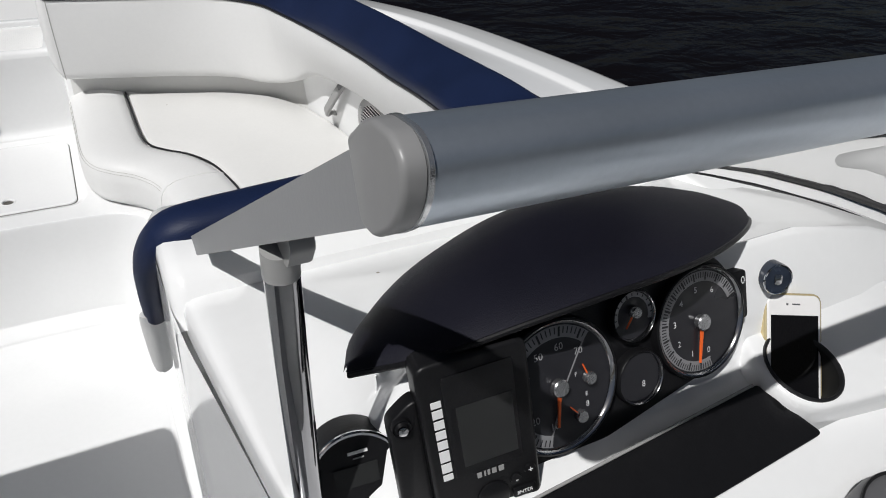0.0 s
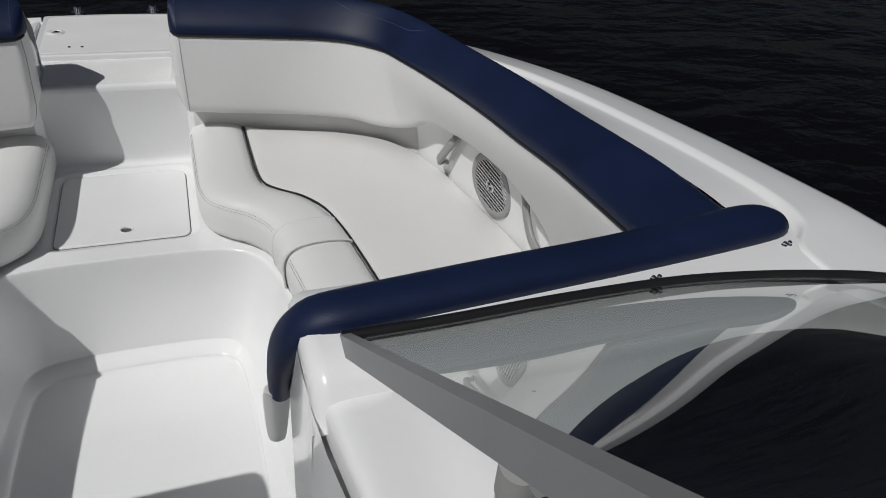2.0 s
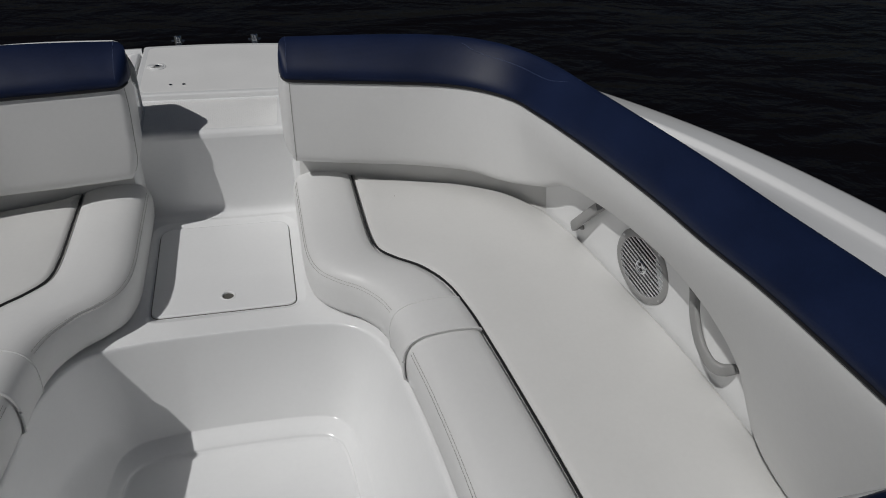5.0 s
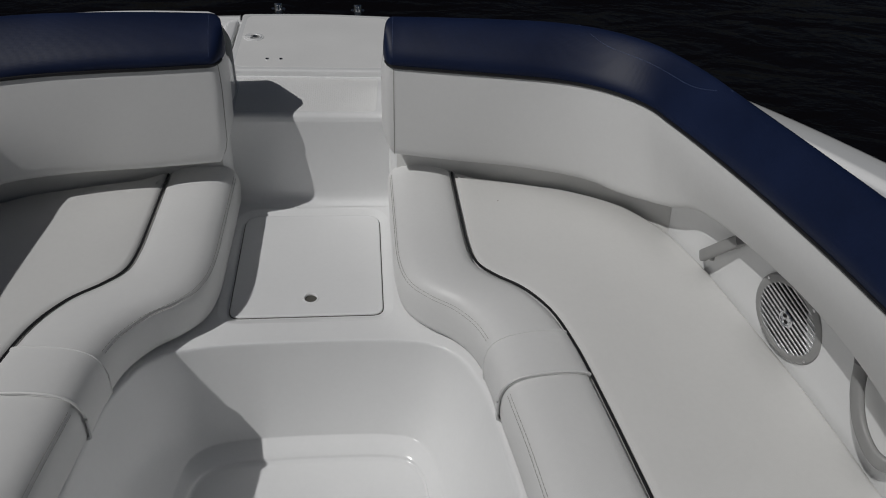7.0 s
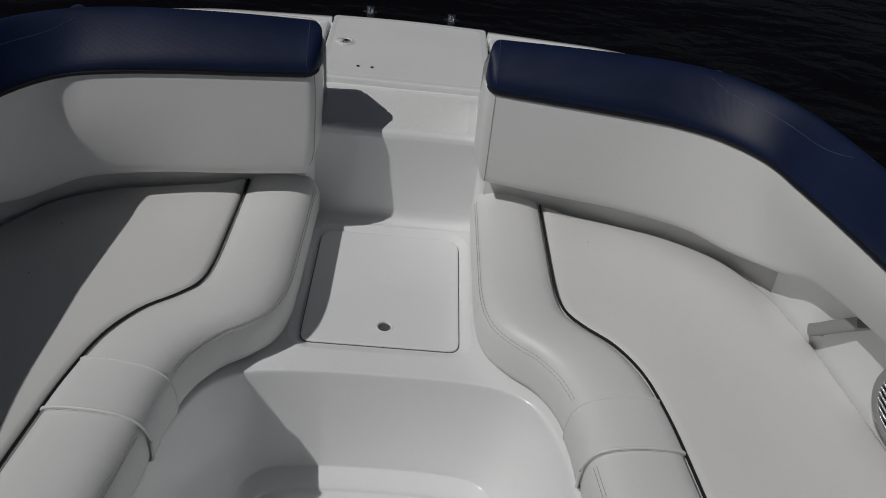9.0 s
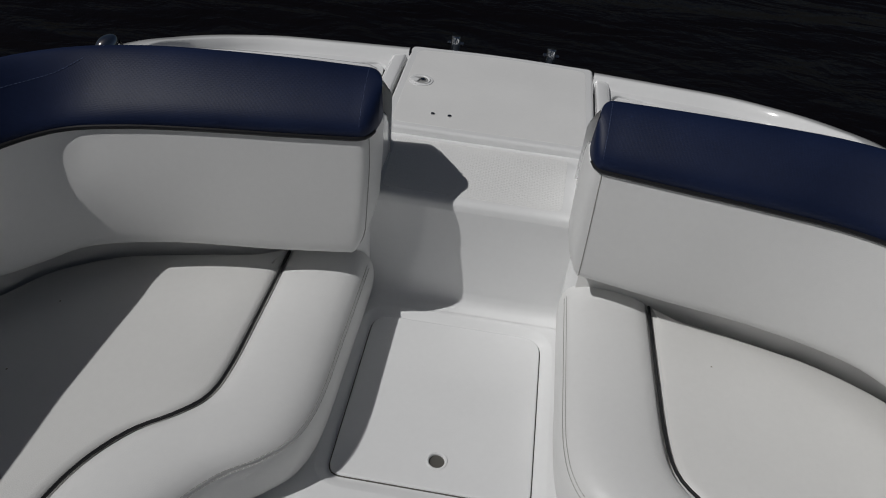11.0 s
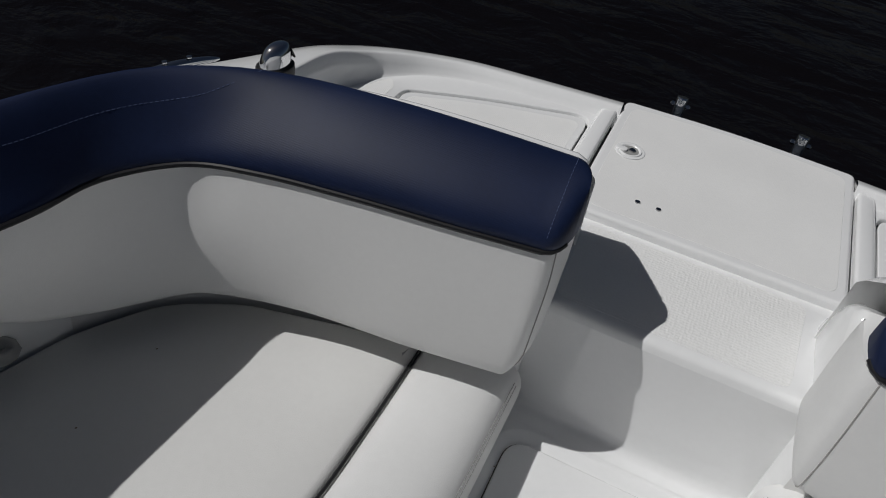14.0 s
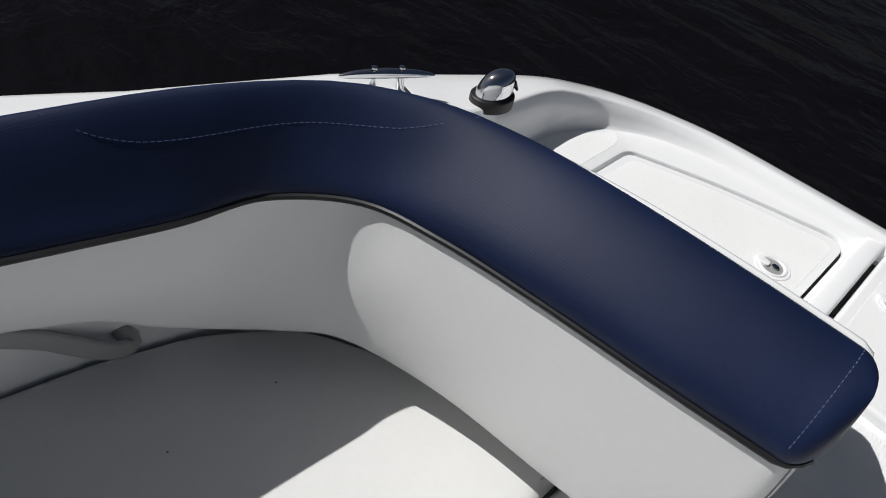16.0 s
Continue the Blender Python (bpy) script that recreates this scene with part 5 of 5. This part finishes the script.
def pod_mesh():
    """Raised white moulding with a round well for the cup holder."""
    o = rounded([(-0.021, -0.047), (0.02, -0.053), (0.20, -0.075), (0.26, 0.10), (0.15, 0.18), (0.0, 0.12), (-0.035, 0.07), (-0.050, 0.02), (-0.047, -0.022)], [0.02, 0.02, 0.03, 0.03, 0.03, 0.03, 0.03, 0.02, 0.02])
    rings = [(offset(o, d), h) for d, h in ((-0.005, -0.075), (-0.004, -0.052), (-0.003, -0.030), (-0.0015, -0.014), (0.0, -0.006), (0.0025, -0.0025), (0.006, -0.001))]
    bm = ring(rings, lambda x, y, z: (x, y, z))
    sheet(rings[-1][0], -0.001, bm, hole=circle(0.0405, 40))
    bmesh.ops.remove_doubles(bm, verts=bm.verts[:], dist=1e-5)
    for v in bm.verts:
        v.co = CUPF(*v.co)
    return bm


pod = part("dash_pod", pod_mesh(), GEL, console, flat_angle=50)
cup = empty("cup_holder", "black recessed cup holder in the white dash", "cup holder", at=HELM)
part("rim", lathe([(0.0435, -0.003), (0.044, 0.0005), (0.043, 0.0022), (0.041, 0.0018), (0.0395, -0.002)], CUPF, 40, cap=False), RUBBER, cup)
part("liner", lathe([(0.0405, -0.001), (0.0405, -0.03), (0.040, -0.064), (0.036, -0.068), (0.001, -0.068)], CUPF, 40, cap=False), DARKHOLE, cup, "dark liner")

phone = empty("smartphone", "white smartphone in a clear gold-edged case, standing in the cup holder", "phone", at=HELM)
PH = frame_place((0.9212, -2.3477, 1.153), (0.94, -0.332, -0.075), (0.251, 0.593, 0.767))
part("body", slab(rounded(rect(0.066, 0.130), 0.010, 6), -0.006, 0.0, 0.002, 3, place=PH), PHONEWHITE, phone)
part("case", slab(rounded(rect(0.0705, 0.1345), 0.012, 6), -0.009, -0.0015, 0.002, 3, place=PH), GOLD, phone, "clear case with gold edge")
flat_part("display", rect(0.058, 0.098, 0.0, -0.006), 0.0006, PH, SCREEN, phone, "black switched-off display")
flat_part("earpiece", rounded(rect(0.010, 0.0016, 0.002, 0.055), 0.0007), 0.0006, PH, DARKGREY, phone)
flat_part("lens", circle(0.0013, 10, -0.009, 0.055), 0.0006, PH, DARKGREY, phone)

knob = empty("dash_socket", "round black socket with a chrome bezel on the white dash", "socket", at=HELM)
KN = frame_place((0.908, -2.300, 1.228), (0.95, -0.3, 0.0), (0.10, 0.30, 0.95))
part("bezel", lathe([(0.0172, -0.04), (0.0172, 0.0), (0.0166, 0.003), (0.0152, 0.004), (0.0145, 0.002)], KN, 32, cap=False), SOCKETBLUE, knob)
part("bezel_ring", tube([KN(*q, 0.0035) for q in np.concatenate([circle(0.0158, 36), circle(0.0158, 36)[:1]])], 0.0011, 6, cap=False), CHROME, knob, "thin chrome ring")
part("face", slab(circle(0.0150, 28), -0.01, 0.003, 0.0006, 1, place=KN), SOCKETBLUE, knob)
part("emblem", slab(rounded(rect(0.009, 0.012), 0.004), 0.002, 0.005, 0.001, 2, place=KN), STEEL, knob)

throttle = empty("throttle_control", "dark grey domed throttle control housing beside the helm", "throttle", at=HELM)
TH = frame_place((0.907, -2.537, 1.092), (1, 0, 0), (0, 0.99, 0.14))
part("housing", lathe([(0.065, -0.10), (0.065, 0.0), (0.062, 0.009), (0.055, 0.015), (0.035, 0.020), (0.001, 0.022)], TH, 44), DARKGREY, throttle)
part("groove", tube([TH(*q, 0.0125) for q in np.concatenate([circle(0.0605, 44), circle(0.0605, 44)[:1]])], 0.0018, 6, cap=False), RUBBER, throttle, "dark seam")

# ---- windshield ----
ws = empty("windshield", "raked glass windshield in a grey aluminium frame, on the coaming", "windshield")
BASE = [(0.385, -1.886, 1.118), (0.52, -1.886, 1.118), (0.65, -1.882, 1.118), (0.80, -1.881, 1.117), (0.90, -1.887, 1.117), (1.01, -1.904, 1.117), (1.105, -1.926, 1.117), (1.17, -1.948, 1.117), (1.22, -1.978, 1.117), (1.255, -2.006, 1.118), (1.285, -2.041, 1.118), (1.315, -2.08, 1.119), (1.341, -2.14, 1.120), (1.358, -2.25, 1.122), (1.366, -2.9, 1.13)]
RAIL = [(0.3745, -2.4945, 1.5560), (0.58, -2.4935, 1.5503), (0.80, -2.490, 1.5445), (0.95, -2.495, 1.541), (1.05, -2.520, 1.540), (1.11, -2.578, 1.539), (1.14, -2.668, 1.538), (1.155, -2.80, 1.536), (1.17, -2.98, 1.532), (1.185, -3.2, 1.525)]
TOP = [(x + 0.006, y + 0.011, z - 0.008) for x, y, z in RAIL]
bc, tc = curve(BASE, 60), curve(TOP, 60)
pane = loft([[a + (b - a) * k for k in np.linspace(0.005, 1, 10)] for a, b in zip(bc, tc)])
gl = part("glass_pane", pane, GLASS, ws, "curved tinted glass")
gl.visible_shadow = False
part("seal", tube([tuple(q + np.array((0, 0.004, 0.006))) for q in bc], np.interp(bc[:, 0], [1.1, 1.28], [0.0075, 0.0115]), 10, flat=0.9), RUBBER, ws, "black rubber seal")
part("inner_seal", tube(curve([(1.085, -1.930, 1.116), (1.124, -1.950, 1.116), (1.160, -1.976, 1.116), (1.192, -2.0065, 1.116), (1.222, -2.0375, 1.116), (1.247, -2.072, 1.116), (1.269, -2.108, 1.117), (1.286, -2.146, 1.118), (1.298, -2.20, 1.119), (1.302, -2.40, 1.121)], 40), 0.0042, 8, flat=0.8), RUBBER, ws, "thin black rubber seal")
# top rail
CAP = rounded([(0.0195, 0.0050), (0.0072, -0.0188), (-0.0025, -0.0182), (-0.0160, -0.0068), (-0.0215, 0.0055), (-0.0205, 0.0165), (-0.0125, 0.0210), (0.0045, 0.0185)], [0.003, 0.004, 0.006, 0.009, 0.009, 0.008, 0.009, 0.006], 4)


def rail_rows(k):
    """The rail's section, a rounded D, carried along its line."""
    p = curve(RAIL, 70)
    t = np.gradient(p, axis=0)
    t /= np.linalg.norm(t, axis=1)[:, None]
    rows = []
    for q, d in zip(p, t):
        up = np.array((0, 0, 1.0)) - d * d[2]
        up /= np.linalg.norm(up)
        side = np.cross(up, d)
        rows.append([q + k * (side * a + up * b) for a, b in CAP])
    return rows


part("top_rail", loft(rail_rows(0.955), close_u=True, cap=True), ALU, ws, "brushed aluminium top rail", flat_angle=60)
# end cap across the passage end, with the bright cut edge of the rail behind it
part("rail_edge", loft([[(x, RAIL[0][1] + k * a, RAIL[0][2] + k * b) for a, b in CAP] for x, k in ((0.3770, 0.96), (0.3765, 1.0), (0.3750, 1.0), (0.3745, 0.96))], close_u=True), SLATMETAL, ws, "bright cut edge of the rail", flat_angle=50)
part("end_cap", slab(CAP, 0.0, 0.0070, 0.0022, 4, place=lambda a, b, c: (0.3743 - c, RAIL[0][1] + 0.985 * a, RAIL[0][2] + 0.985 * b)), CAPGREY, ws, "grey plastic end cap", flat_angle=60)
# slanted side post, a box section with an outer lip
def post_rows(d0, d1):
    k = np.linspace(0, 1, 12)[:, None]
    top = np.array((0.3795, -1.897, 1.1415)) * (1 - k) + np.array((0.3740, -2.479, 1.5610)) * k
    low = np.array((0.3795, -1.927, 1.1330)) * (1 - k) + np.array((0.3740, -2.492, 1.5385)) * k
    return [[a + np.array((d0, 0, 0)), a + np.array((d1, 0, 0)), b + np.array((d1, 0, 0)), b + np.array((d0, 0, 0))] for a, b in zip(top, low)]


part("side_post", loft(post_rows(0.0, 0.013), close_u=True, cap=True), GREYPAINT, ws, "grey painted side post", smooth=False)
part("post_flange", tube([q[1] + np.array((0.004, -0.002, -0.006)) for q in post_rows(0.0, 0.013)], 0.004, 6, flat=0.6), GREYPAINT, ws)
part("strut", tube([(0.3890, -2.297, 1.378), (0.391, -2.298, 1.30), (0.394, -2.301, 1.20), (0.397, -2.303, 1.10), (0.399, -2.304, 1.02)], 0.0119, 32), POLISHED, ws, "polished steel support strut")
sock = loft([[(0.389 + 0.0124 * math.cos(w), -2.297 + 0.0124 * math.sin(w), z - 0.006 + k * math.cos(w - 0.9)) for w in np.linspace(0, 2 * math.pi, 24, endpoint=False)] for z, k in ((1.379, 0.0), (1.389, 0.004), (1.390, 0.004), (1.402, 0.003))], close_u=True, cap=True)
part("strut_socket", sock, GREYPLAST, ws, "grey clamp", flat_angle=50)
part("strut_bracket", slab(rounded([(-2.290, 1.402), (-2.328, 1.424), (-2.332, 1.416), (-2.322, 1.398), (-2.290, 1.392)], 0.004), -0.008, 0.008, 0.002, 2, place=lambda a, b, c: (0.396 + c, a + 0.005, b - 0.006)), GREYPLAST, ws)

# ---- plain aft cockpit, which closes the boat ----
part("aft_sole", slab(np.array([(-1.25, -3.40), (1.25, -3.40), (1.25, -2.53), (0.44, -2.53), (0.44, -3.39), (-0.44, -3.39), (-0.44, -2.53), (-1.25, -2.53)]), -0.06, -0.001, 0.002, 1), GEL, boat)
part("transom", slab(np.array([(-1.32, -3.46), (1.32, -3.46), (1.32, -3.39), (-1.32, -3.39)]), -0.5, 1.10, 0.02, 3), GEL, boat)
for side in (1, -1):
    part("cockpit_side", slab(np.array([(side * 1.27, -3.40), (side * 1.22, -3.40), (side * 1.22, -2.50), (side * 1.27, -2.50)][::side]), -0.05, 1.06, 0.01, 2), GEL, boat)

# ---- unseen port console block without instruments, set to cast the shadow on the sole ----
pc = empty("unseen_port_console", "unseen white port console block, placed to cast the shadow on the sole", "console")
PORT = [(-1.52, 0.05), (-1.52, 1.06), (-1.53, 1.10), (-1.555, 1.125), (-1.60, 1.138), (-2.2, 1.15), (-2.5, 1.15), (-2.52, 1.0), (-2.52, 0.05)]
part("body", loft([[(-x, y, z - d * (z > 0.99)) for y, z in PORT] for x, d in ((0.40, 1.0), (0.40, 0.06), (0.405, 0.025), (0.42, 0.007), (0.45, 0.0), (0.8, 0.0), (1.16, 0.0))], cap=True), GEL, pc, flat_angle=55)
